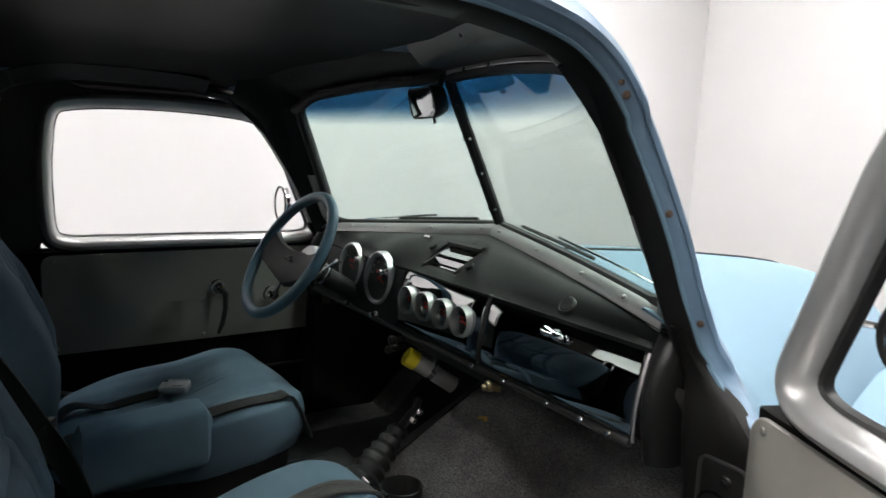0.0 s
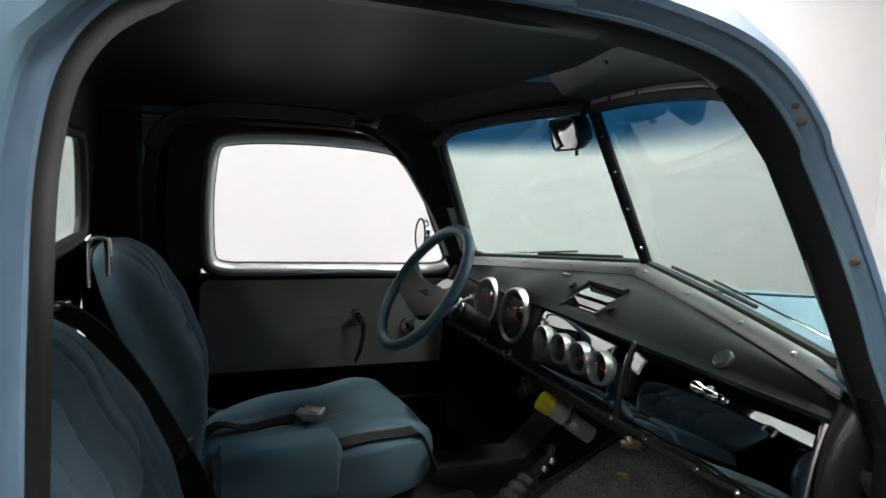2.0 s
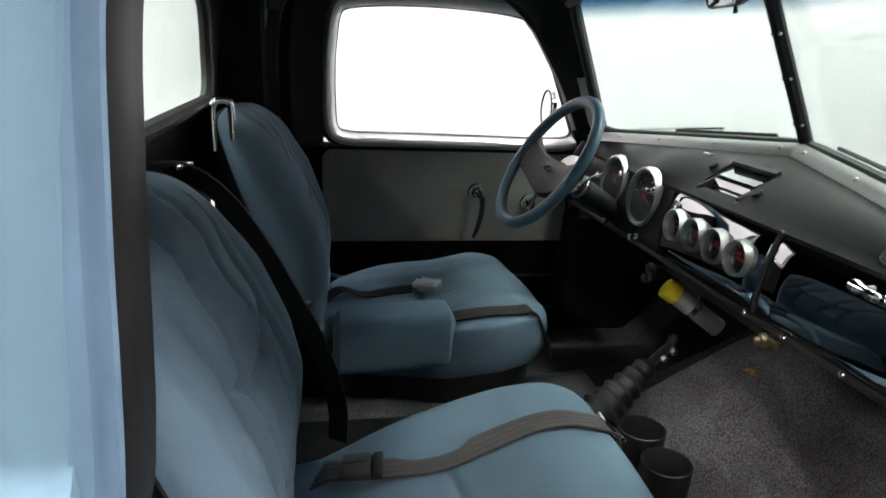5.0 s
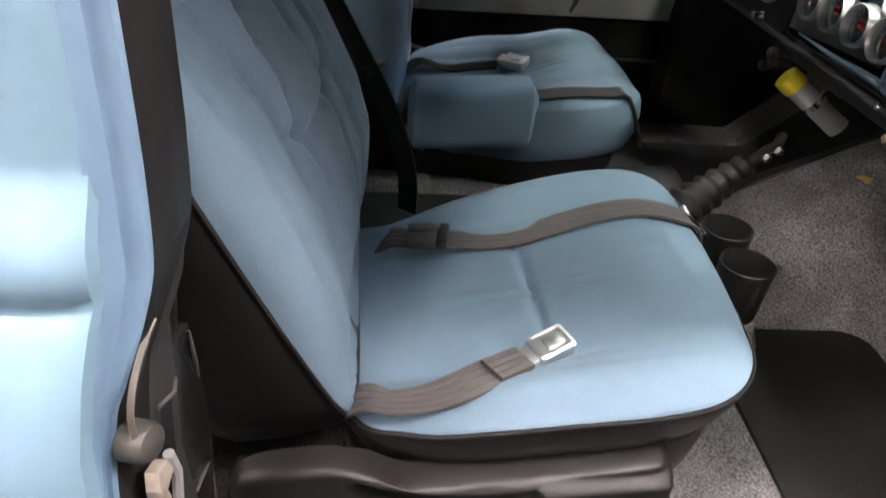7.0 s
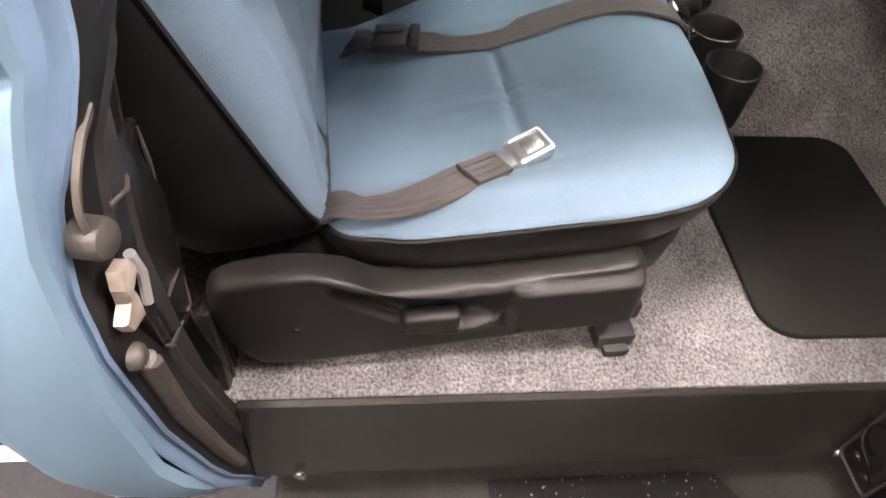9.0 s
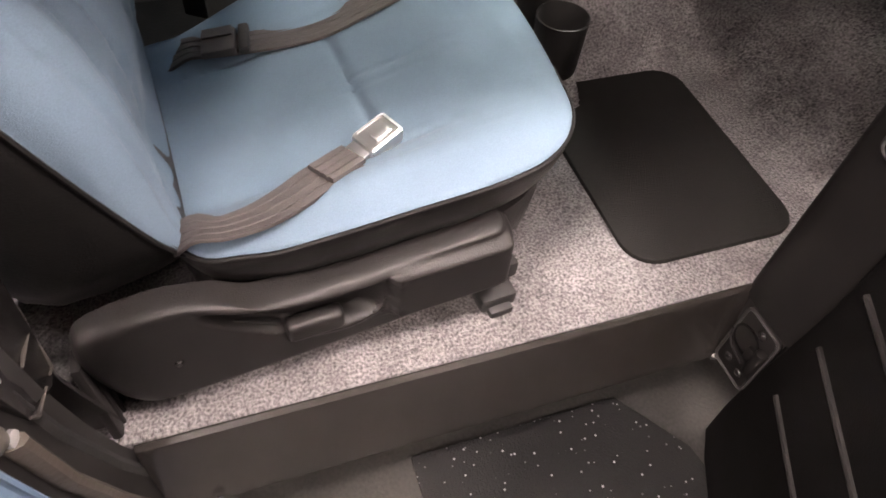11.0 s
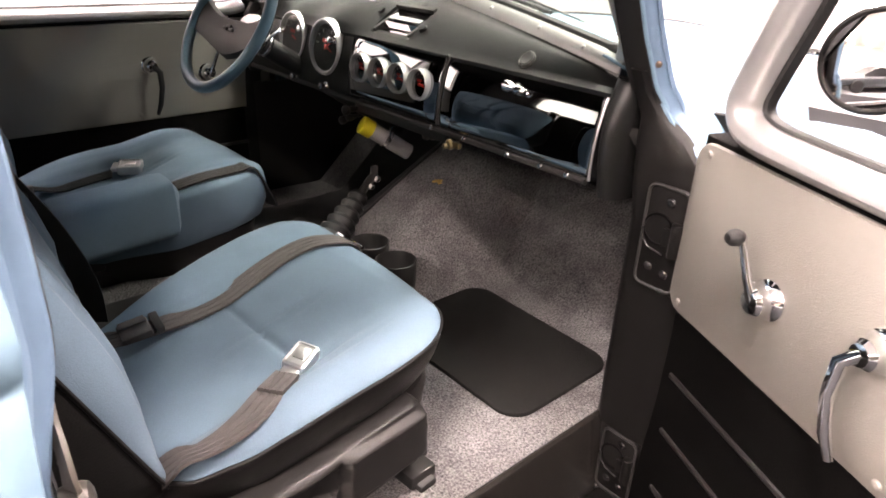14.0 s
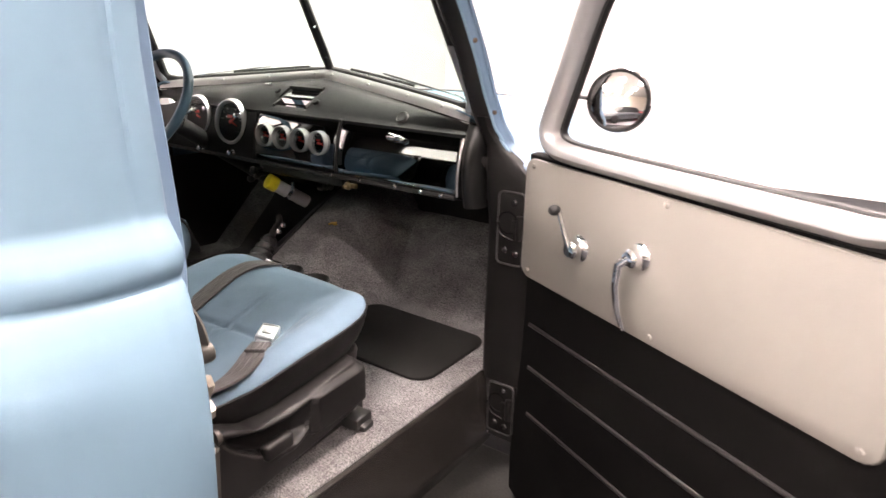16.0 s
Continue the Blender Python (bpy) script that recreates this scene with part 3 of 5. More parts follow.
for j in range(9):
    y = -.86 + .87 * j / 8
    rows.append([V(-.685, y, .612), V(-.70, y, .59), V(-.72, y, .45)])
slab(bm, rows, .004)
part("sill_panel", bm, BLACK_PAINT, cab)
bm = B()
box(bm, (.80, -.36, .265), (.40, 1.0, .03), bev=.012, seg=3)
part("running_board", bm, BOARD, cab, "grey painted running board")
bm = B()
plate(bm, [(.68, -.52), (.98, -.52), (.98, -.02), (.80, -.055), (.68, -.14)], lambda u, v, w: (u, v, .281 + w), .008, .002)
part("tread_pad", bm, SPECKLE, cab, "black speckled grip pad")

# rear wall: sloped below, upright round the small window
RW_W, RW_H, RW_Z, RW_Y = .68, .205, 1.415, -.958


def rear_y(z):
    return interp(z, [(.58, -1.03), (.9, -1.03), (1.2, -.992), (1.27, -.976), (1.32, RW_Y), (1.5, RW_Y), (1.62, -.945)])


hole = rrect(RW_W, RW_H, .055, 6)
bm = B()
rings = []
for k, step in ((0.0, 0), (.12, 1), (.4, 1), (1.0, 1)):
    ring = []
    for x, z in hole:
        ang = math.atan2(z / .205, x / .73)
        gx, gz = math.cos(ang), math.sin(ang)
        sc = 1 / max(abs(gx), abs(gz))
        tx, tz = gx * sc * .66, (gz * sc * .205 if gz > 0 else gz * sc * .835)
        px, pz = lerp(x, tx, k), RW_Z + lerp(z, tz, k)
        ring.append(V(px, rear_y(pz), pz))
    rings.append(ring)
loft(bm, rings, cap=False)
bmesh.ops.subdivide_edges(bm, edges=bm.edges[:], cuts=2)
for v in bm.verts:
    v.co.y = rear_y(v.co.z)
part("rear_wall", bm, HEADLINER, cab)
bm = B()
tube(bm, [V(x, RW_Y + .004, z + RW_Z) for x, z in hole], .013, 8, closed=True)
part("rear_window_gasket", bm, RUBBER, cab)
bm = B()
plate(bm, hole, lambda u, v, w: (u, RW_Y - .006 + w, v + RW_Z), .004, .001)
part("rear_window_pane", bm, GLASS_REAR, cab, "green-tinted rear window")

def roof_z(x, y):
    zc = interp(y, [(-1.02, 1.60), (-.97, 1.645), (-.9, 1.675), (-.6, 1.70), (-.35, 1.695), (-.24, 1.692), (-.17, 1.686), (-.08, 1.670)])
    ze = 1.60
    return ze + (zc - ze) * max(0, 1 - (abs(x) / .66) ** 2.8)


bm = B()
def roof_y(x, t, back, frontm):
    k = (abs(x) / .70) ** 4
    return lerp(back + .02 * k, frontm - (.27 if frontm < -.1 else .42) * k, t)


slab(bm, [[V(x, roof_y(x, j / 30, -1.02, -.101), roof_z(x, roof_y(x, j / 30, -1.02, -.101))) for x in [-.62 + 1.24 * i / 40 for i in range(41)]] for j in range(31)], .006)
part("headliner", bm, HEADLINER, cab, "black headliner under the roof")
for x in (-.28, .28):
    bm = B()
    tube(bm, [V(x, y, roof_z(x, y) - .001) for y in [-.98 + .86 * k / 16 for k in range(17)]], .004, 6)
    part("headliner_seam", bm, HEADLINER, cab)
bm = B()
rows = []
for j in range(25):
    row = []
    for i in range(31):
        x = -.70 + 1.40 * i / 30
        y = roof_y(x, j / 24, -1.05, -.06)
        row.append(V(x, y, 1.602 + (interp(y, [(-1.05, 1.602), (-.95, 1.70), (-.6, 1.735), (-.3, 1.725), (-.15, 1.705), (-.05, 1.66)]) - 1.602) * max(0, 1 - (abs(x) / .70) ** 2.6)))
    rows.append(row)
slab(bm, rows, .004)
part("roof", bm, PAINT, cab, "light blue cab roof")
# lining between the headliner and the driver door opening
bm = B()
slab(bm, [[V(-.56, y, roof_z(.56, y) + .012), V(-.62, y, roof_z(.62, y) + .010), V(-.69, y, 1.612), V(-.722, y, 1.596)] for y in [-1.03 + .77 * k / 14 for k in range(15)]], .004)
part("side_lining", bm, HEADLINER, cab)


# windscreen
def ws(sg, u, v):
    """A place on a windscreen half; u from the middle to the side, v from the bottom to the top."""
    b = V(0, .193, 1.291).lerp(V(.61, .043, 1.232), u)
    t = V(0, .031, 1.609).lerp(V(.55, -.105, 1.572), u)
    t.z += .012 * math.sin(math.pi * u)
    p = b.lerp(t, v)
    return V(sg * p.x, p.y + .012 * math.sin(math.pi * u), p.z)


for sg in (1, -1):
    bm = B()
    slab(bm, [[ws(sg, i / 14, j / 10) for i in range(15)] for j in range(11)], .004)
    part("windscreen_pane", bm, GLASS, cab, "green-tinted windscreen half with a blue shade band")
    # rubber round the pane
    edge = [ws(sg, u, v) + V(0, -.006, 0) for u, v in [(i / 12, 0) for i in range(12)] + [(.985, .03), (1, .08)] + [(1, j / 8) for j in range(1, 8)] + [(.995, .93), (.96, .99), (.9, 1.015)] + [(i / 12, 1.022) for i in range(10, -1, -1)] + [(0, j / 8) for j in range(7, 0, -1)]]
    bm = B()
    tube(bm, edge, .013, 8, closed=True)
    part("windscreen_gasket", bm, RUBBER, cab)
    # silver garnish strip below and beside the pane
    bm = B()
    path = [ws(sg, u, v) for u, v in [(.0, 0), (.12, 0), (.25, 0), (.4, 0), (.55, 0), (.7, 0), (.82, 0), (.92, .01), (.975, .05), (1.0, .12), (1.0, .25), (1, .45), (1, .65), (1, .85), (.985, .94), (.94, .985), (.85, 1), (.6, 1), (.3, 1)]]
    cen = ws(sg, .5, .5)
    rings = []
    for p, t, s_, u_ in frames(path, up=(0, -1, .4)):
        o = (p - cen).normalized()
        o = (o - t * o.dot(t)).normalized()
        inn = t.cross(o).normalized()
        if inn.y > 0:
            inn = -inn
        rings.append([p + o * .004 + inn * .010, p + o * .006 + inn * .020, p + o * .014 + inn * .026, p + o * .030 + inn * .024, p + o * .040 + inn * .014, p + o * .042 + inn * .0])
    brow = []
    for k in range(19):
        u = k / 18 * 1.0
        p = ws(sg, u, 0)
        brow.append([p + V(0, dy, dz) for dy, dz in ((-.010, .002), (-.015, .004), (-.021, .002), (-.030, -.007), (-.035, -.016), (-.036, -.026))])
    slab(bm, brow, .003)
    part("windscreen_garnish", bm, SILVER, cab, "silver painted windscreen trim")
    bm = B()
    slab(bm, rings[8:12], .003)
    part("windscreen_garnish", bm, SILVER, cab)
    for k in (1, 6, 11, 15):
        screw(cab, brow[k][3], (0, -.6, 1), .0042, SILVER, "garnish_screw")
    # wiper
    wiper = thing("wiper", "thin chrome and black windscreen wiper at the glass foot", "wiper", "wipers", at=tuple(ws(sg, .5, 0) + V(0, .03, 0)))
    bm = B()
    tube(bm, [ws(sg, u, .035) + V(0, .012, .004) for u in (.14, .3, .45, .6)], .004, 6)
    part("blade", bm, RUBBER, wiper)
    bm = B()
    tube(bm, [ws(sg, .95, -.03) + V(0, .03, .01), ws(sg, .85, .0) + V(0, .03, .015), ws(sg, .38, .05) + V(0, .018, .008)], .003, 6)
    box(bm, ws(sg, .93, -.03) + V(0, .03, .008), (.03, .016, .014), bev=.004)
    part("arm", bm, CHROME, wiper)
bm = B()
tube(bm, [ws(1, 0, v) + V(0, -.006, 0) for v in (-.02, .3, .6, .9, 1.02)], .012, 10)
part("windscreen_divider", bm, BLACK_PAINT, cab, "black centre bar with small studs")
for v in (.12, .38, .62, .85):
    for dx in (-1, 1):
        screw(cab, ws(1, 0, v) + V(dx * .010, -.014, 0), (dx * .5, -1, -.3), .0035, name="stud")

# header over the windscreen: top trim, cove and sloping panel
def corner_z(q, x):
    """Keep the ends of the header under the roof corner, along the door opening."""
    ww = min(1, max(0, (abs(x) - .56) / .06))
    cz = interp(-q.y, [(.0, 1.18), (.0423, 1.271), (.0937, 1.370), (.182, 1.501), (.258, 1.564), (.367, 1.590)]) + .016
    return V(q.x, q.y, lerp(q.z, min(q.z, cz), ww))


def header_row(x, off):
    ax = abs(x)
    g = ws(1 if x >= 0 else -1, min(1, ax / .56), 1)
    yc = g.y - .080 + off
    zc = interp(ax, [(0, 1.638), (.15, 1.646), (.30, 1.645), (.42, 1.634), (.52, 1.618), (.60, 1.602), (.66, 1.585)])
    yt = g.y - interp(ax, [(0, .111), (.25, .127), (.66, .135)]) + off
    zt = interp(ax, [(0, 1.667), (.12, 1.677), (.22, 1.682), (.35, 1.676), (.48, 1.654), (.58, 1.626), (.66, 1.600)])
    a = V(x, g.y - .016, g.z + .023)
    c = V(x, yc, zc)
    t = V(x, yt, zt)
    pts = [V(x, g.y + .004, g.z + .018), a, a.lerp(c, .3) + V(0, 0, .001), a.lerp(c, .65) + V(0, -.002, .0), c + V(0, .010, -.003), c, c + V(0, -.004, .004), c.lerp(t, .5), t, t + V(0, -.002, .006), t + V(0, -.045, .018)]
    return [corner_z(q, x) for q in pts]


# same paint on both halves; the driver half's shade is in its darker colour
HEADER = ((0.0, .655, 0.0, HEADER_GREY), (-.655, -.004, .018, HEADER_SHADED))
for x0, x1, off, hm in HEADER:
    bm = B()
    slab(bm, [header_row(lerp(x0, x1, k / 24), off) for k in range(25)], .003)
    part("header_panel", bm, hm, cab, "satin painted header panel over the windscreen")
bm = B()
slab(bm, [[q + V(.001, 0, 0) for q in header_row(0, 0)[3:9]], [q + V(-.003, 0, .004) for q in header_row(0, .020)[3:9]]], .002)
part("header_end", bm, HEADER_SHADED, cab)
for sg in (1, -1):
    # rounded trim along the top of the pane, curling down at its outer end
    rows = []
    for k in range(25):
        u = lerp(.02, 1.0, k / 24)
        g = ws(sg, u, 1) + V(0, 0, -.030 * ease(.80, 1.0, u))
        rows.append([g + V(0, dy, dz) for dy, dz in ((-.006, .004), (-.013, .004), (-.019, .008), (-.022, .014), (-.020, .020), (-.014, .024))])
    bm = B()
    slab(bm, rows, .002)
    # driver side trim: same metal, its shade put in as a darker grey
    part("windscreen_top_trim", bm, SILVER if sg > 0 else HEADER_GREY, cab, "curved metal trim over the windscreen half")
    # dark line that stands for the shade in the gap above the trim
    bm = B()
    tube(bm, [r[5] + V(0, -.001, .002) for r in rows], .0028, 6)
    part("trim_gap_shade", bm, RUBBER, cab)
    for k in (4, 9):
        bm = B()
        lathe(bm, [(.0048, -.002), (.0045, .0012), (.001, .0014)], rows[k][3], (0, -1, -.1), seg=12)
        part("trim_hole", bm, RUBBER, cab)
for x in (-.52, -.46, -.38, .245, .45):
    q = header_row(x, .018 if x < 0 else 0)
    bm = B()
    plate(bm, rrect(.008, .022, .0035), lambda u, v, w, q=q: q[7] + V(u, -.001 - .35 * v - .6 * w, .75 * v - .6 * w), .002, .0005)
    part("panel_slot", bm, RUBBER, cab)

# hood, cowl and fenders
HOOD = [(.22, 1.228, .735), (.30, 1.226, .73), (.42, 1.222, .70), (.56, 1.213, .665), (.71, 1.204, .62), (.97, 1.182, .55), (1.20, 1.158, .49), (1.36, 1.136, .44), (1.50, 1.10, .38), (1.62, 1.045, .31), (1.70, .96, .22)]
bm = B()
rows = []
for y, z, w in HOOD:
    r = []
    for k in range(25):
        a = math.pi * k / 24
        cx, sz = math.cos(a), math.sin(a)
        r.append(V(w * math.copysign(abs(cx) ** .85, cx), y, .78 + (z - .78) * abs(sz) ** .80))
    rows.append(r)
slab(bm, rows, .004)
part("hood", bm, PAINT, cab, "light blue rounded hood")
bm = B()
tube(bm, [V(0, y, z + .002) for y, z, w in HOOD], .004, 6)
part("hood_seam", bm, BLACK_PAINT, cab)
bm = B()
rows = []
for k in range(-12, 13):
    x = .60 * k / 12
    ax = abs(x)
    u = min(1, ax / .61)
    g = ws(1 if x >= 0 else -1, u, 0)
    rows.append([V(x, g.y + .004, g.z - .02), V(x, lerp(g.y, .31, .4), lerp(g.z, 1.225 - .35 * max(0, ax - .3) ** 1.5, .5) - .012), V(x, .24, .78 + .447 * max(0, 1 - (ax / .735) ** 2.2) ** .45 - .004)])
slab(bm, rows, .004)
part("cowl", bm, PAINT, cab, "light blue cowl in front of the windscreen")
for sg in (1, -1):
    bm = B()
    rear = catmull([(.58, 0, 1.240), (.655, 0, 1.215), (.70, 0, 1.183), (.742, 0, 1.138), (.777, 0, 1.085), (.797, 0, 1.02), (.801, 0, .9), (.795, 0, .7), (.77, 0, .5)], 4, False)
    ahead = catmull([(.54, 0, 1.122), (.586, 0, 1.094), (.640, 0, 1.047), (.684, 0, .992), (.712, 0, .935), (.728, 0, .88), (.736, 0, .78), (.735, 0, .65), (.72, 0, .5)], 4, False)
    rows = []
    for k in range(15):
        t = k / 14
        rows.append([V(sg * lerp(a.x, b.x, ease(-.1, 1.05, t)), lerp(.004, .27, t), lerp(a.z, b.z, ease(-.1, 1.05, t))) for a, b in zip(rear, ahead)])
    slab(bm, rows, .004)
    part("cowl_side", bm, PAINT, cab)
    bm = B()
    rows = []
    for k in range(25):
        y = .16 + 1.67 * k / 24
        h = .96 - .03 * max(0, (.55 - y) / .52) - .34 * max(0, (y - .95) / .88) ** 2.2
        w = 1 - .25 * max(0, (.5 - y) / .47) - .30 * max(0, (y - 1.3) / .53) ** 2
        x0 = interp(y, [(.03, .765), (.12, .755), (.27, .715), (.45, .70), (.60, .40)])
        rows.append([V(sg * lerp(x0, .94, q * w), y, h - d) for q, d in ((0, .02), (.2, .004), (.42, 0), (.6, .018), (.76, .06), (.88, .12), (.96, .22), (1, .34), (.98, .46))])
    slab(bm, rows, .004)
    part("fender", bm, PAINT, cab, "light blue front fender")

# firewall and footwell walls
bm = B()
box(bm, (0, .44, .83), (1.30, .02, .50), bev=0)
part("firewall", bm, HEADLINER, cab)
for sg in (1, -1):
    bm = B()
    rows = []
    for z in (.60, .7, .8, .9, .97):
        rows.append([V(sg * .690, .004, z), V(sg * .672, .06, z), V(sg * .66, .2, z), V(sg * .65, .43, z)])
    slab(bm, rows, .006)
    part("kick_panel", bm, HEADLINER, cab)

# door latch hardware on the rear jamb
latch = thing("door_striker", "greasy worn steel door striker bolted to the jamb", "striker", at=(.79, -.845, .95))
bm = B()
lathe(bm, [(.0135, -.010), (.0135, .004), (.0115, .008), (.007, .010), (.001, .011)], (.806, -.855, 1.036), (.25, 1, .1), seg=20)
part("bumper", bm, GREASY, latch, "round greasy rubber bumper")
bm = B()
plate(bm, [(.792, 1.000), (.806, 1.004), (.812, .992), (.806, .970), (.818, .962), (.814, .950), (.796, .944), (.790, .958), (.796, .975), (.786, .985)], lambda u, z, w: (u, -.862 + w + .003 * math.sin(z * 90), z), .010, .003)
part("plate", bm, WORN_STEEL, latch, "bare worn metal plate with rust")
bm = B()
tube(bm, [V(.786, -.852, .998), V(.783, -.851, .975), V(.790, -.852, .950)], .004, 8)
part("plate_edge", bm, SILVER, latch, "bright worn edge")
bm = B()
lathe(bm, [(.0105, 0), (.010, .004), (.006, .008), (.001, .009)], (.818, -.862, .925), (.2, 1, .1), seg=12)
part("bolt", bm, GREASY, latch)
bm = B()
lathe(bm, [(.007, 0), (.0065, .004), (.001, .006)], (.806, -.862, .902), (.2, 1, .1), seg=10)
part("bolt", bm, SILVER, latch)
bm = B()
strap(bm, catmull([(.758, -.854, 1.092), (.776, -.856, 1.085), (.795, -.857, 1.074), (.806, -.858, 1.058), (.808, -.858, 1.040)], 4, False), .014, (.5, .3, .8), .003)
part("check_arm", bm, WORN_RUBBER, latch)
bm = B()
tube(bm, [V(.742, -.856, 1.024), V(.756, -.852, 1.026), V(.776, -.856, 1.032)], .0016, 6)
part("wire", bm, GREASY, latch)
bm = B()
plate(bm, [(.690, 1.030), (.684, 1.0), (.690, .960), (.698, .880), (.708, .832), (.735, .842), (.770, .858), (.786, .92), (.780, .96), (.762, 1.0), (.72, 1.035)], lambda u, z, w: (u, -.872 + w + .005 * math.sin(z * 55) + .003 * math.sin(u * 130), z), .008, .003)
part("bracket", bm, BLACK_GLOSS, latch, "dented glossy black bracket")
for pts in ([(.690, 1.022), (.690, .988), (.694, .962)], [(.694, .955), (.698, .905), (.702, .880)], [(.704, .872), (.712, .838), (.722, .840)], [(.736, .846), (.768, .858), (.776, .872)], [(.706, .884), (.728, .890), (.742, .890)]):
    bm = B()
    tube(bm, [V(u, -.862, z) for u, z in pts], [.0012, .0022, .0012], 6)
    part("bracket_edge", bm, GREASY, latch, "bare worn edge")
bm = B()
tube(bm, [V(interp(z, FLANGE) - .016, -.862, z) for z in (.56, .60, .66, .72, .80, .87, .900)], .012, 8, squash=.6)
part("lower_seal", bm, WORN_RUBBER, latch)
bm = B()
box(bm, (.640, -.874, .665), (.075, .012, .17), Matrix.Rotation(radians(-6), 3, "Y"), bev=.004)
part("ribbed_plate", bm, BLACK_PLASTIC, cab)
for k in range(4):
    bm = B()
    tube(bm, [V(.622 + .014 * k, -.867, .600), V(.614 + .014 * k, -.867, .735)], .0028, 6)
    part("plate_rib", bm, BLACK_PLASTIC, cab)


# ---- doors ----
WIN = [(.787, 1.435), (.768, 1.53), (.70, 1.562), (.50, 1.573), (.295, 1.563), (.205, 1.540), (.148, 1.480), (.085, 1.335), (.052, 1.258), (.042, 1.226), (.047, 1.199), (.066, 1.179), (.098, 1.169), (.15, 1.166), (.24, 1.1655), (.38, 1.166), (.54, 1.167), (.65, 1.168), (.716, 1.169), (.762, 1.182), (.784, 1.215), (.790, 1.28), (.791, 1.36)]
OUTL = [(.004, 1.165), (.008, 1.05), (.014, .95), (.018, .85), (.016, .72), (.006, .60), (-.004, .50), (-.008, .40), (-.004, .315), (.04, .298), (.30, .295), (.60, .30), (.84, .33), (.872, .45), (.876, .60), (.878, .80), (.878, 1.0), (.878, 1.165)]
d_open = V(.891, -.454, 0)
n_open = V(-.454, -.891, 0)


def make_door(to, name, label):
    """A cab door in its own (u, v, z): u from hinge to latch edge, v towards the cab."""
    base = Vector(to(.4, -.03, .5))
    d_open_side = base.x > 0
    d = new(name)
    d.parent = cab
    d.location = base - cab.location
    tagged(d, label)
    bm = B()
    plate(bm, [(u, z) for u, z in OUTL], lambda u, z, w: to(u, -.055 + w, z), .053, .006)
    part("inner_shell", bm, DOOR_BLACK, d)
    bm = B()
    rows = []
    for z, bulge in ((.31, -.06), (.40, -.075), (.55, -.10), (.7, -.125), (.9, -.135), (1.04, -.125), (1.08, -.10), (1.10, -.07), (1.13, -.085), (1.16, -.07)):
        rows.append([Vector(to(u, b, z)) for u, b in ((.0, -.05), (.002, bulge + .006), (.012, bulge), (.3, bulge - .004), (.6, bulge - .004), (.87, bulge), (.884, bulge + .006), (.886, -.05))])
    slab(bm, rows, .003)
    part("outer_skin", bm, PAINT, d, "light blue outer door skin")
    win = catmull([(u, 0, z) for u, z in WIN], 6)
    wc = V(.42, 0, 1.36)

    def off(p, k):
        q = (p - wc)
        i = win.index(p)
        t = (win[(i + 1) % len(win)] - win[i - 1]).normalized()
        nn = V(-t.z, 0, t.x)
        if nn.dot(q) < 0:
            nn = -nn
        return p + nn * k
    rings = []
    for p in win:
        rings.append([Vector(to(q.x, v, q.z)) for q, v in ((off(p, .001), -.006), (off(p, .0), .004), (off(p, -.004), .010), (off(p, -.011), .014), (off(p, -.019), .012), (off(p, -.026), .004), (off(p, -.030), -.010), (off(p, -.032), -.026))])
    bm = B()
    loft(bm, rings, closed=False, loop=True, cap=False)
    part("window_frame", bm, SILVER, d, "silver painted window surround")
    rings = [[Vector(to(q.x, v, q.z)) for q, v in ((off(p, -.0325), -.022), (off(p, -.036), -.026), (off(p, -.036), -.040))] for p in win]
    bm = B()
    loft(bm, rings, closed=False, loop=True, cap=False)
    part("window_reveal", bm, RUBBER, d)
    rings = []
    for p in win:
        o = interp(p.x, [(.0, .006), (.68, .008), (.76, .085), (.8, .085)]) if p.z > 1.2 else .008
        rings.append([Vector(to(q.x, v, q.z)) for q, v in ((off(p, -.004), -.002), (off(p, o), -.004), (off(p, o + .004), -.012), (off(p, o + .004), -.036), (off(p, -.03), -.044))])
    bm = B()
    loft(bm, rings, closed=False, loop=True, cap=False)
    part("upper_frame", bm, BLACK_PAINT, d)
    bm = B()
    tube(bm, [Vector(to(u, -.03, 1.197)) for u in (.07, .3, .5, .74)], .006, 6)
    part("window_channel", bm, RUBBER, d)
    # trim panel
    pl = [(u + .397, z + 1.027) for u, z in rrect(.79, .262, .028, 5)]
    bm = B()
    plate(bm, pl, lambda u, z, w: to(u, -.002 + w, z), .007, .004)
    part("trim_panel", bm, PANEL, d, "grey-tan vinyl door panel")
    nrm = Vector(to(0, 1, 0)) - Vector(to(0, 0, 0))
    for u, z in ((.03, 1.143), (.40, 1.146), (.765, 1.143), (.03, .912), (.40, .910), (.765, .912)):
        screw(d, to(u, .004, z), nrm, .0055, PANEL)
    for z in (.785, .680, .562):
        bm = B()
        tube(bm, [Vector(to(u, -.002, z)) for u in (.03 + (1.0 - z) * .06, .2, .4, .6, .86)], .0050, 8)
        part("rib", bm, BLACK_PLASTIC, d)
    # winder
    w = V(.200, .0, 1.013)
    bm = B()
    lathe(bm, [(.026, .004), (.026, .008), (.019, .014), (.017, .024), (.018, .030), (.014, .036), (.001, .037)], to(*w), nrm, seg=24)
    tube(bm, [Vector(to(.200, .030, 1.013)), Vector(to(.188, .036, 1.040)), Vector(to(.172, .040, 1.078)), Vector(to(.168, .041, 1.088))], [.008, .006, .005, .006], 10)
    part("window_crank", bm, CHROME, d, "chrome window winder")
    bm = B()
    lathe(bm, [(.005, 0), (.008, .004), (.011, .010), (.010, .018), (.006, .023), (.001, .024)], to(.168, .038, 1.086), nrm, seg=18)
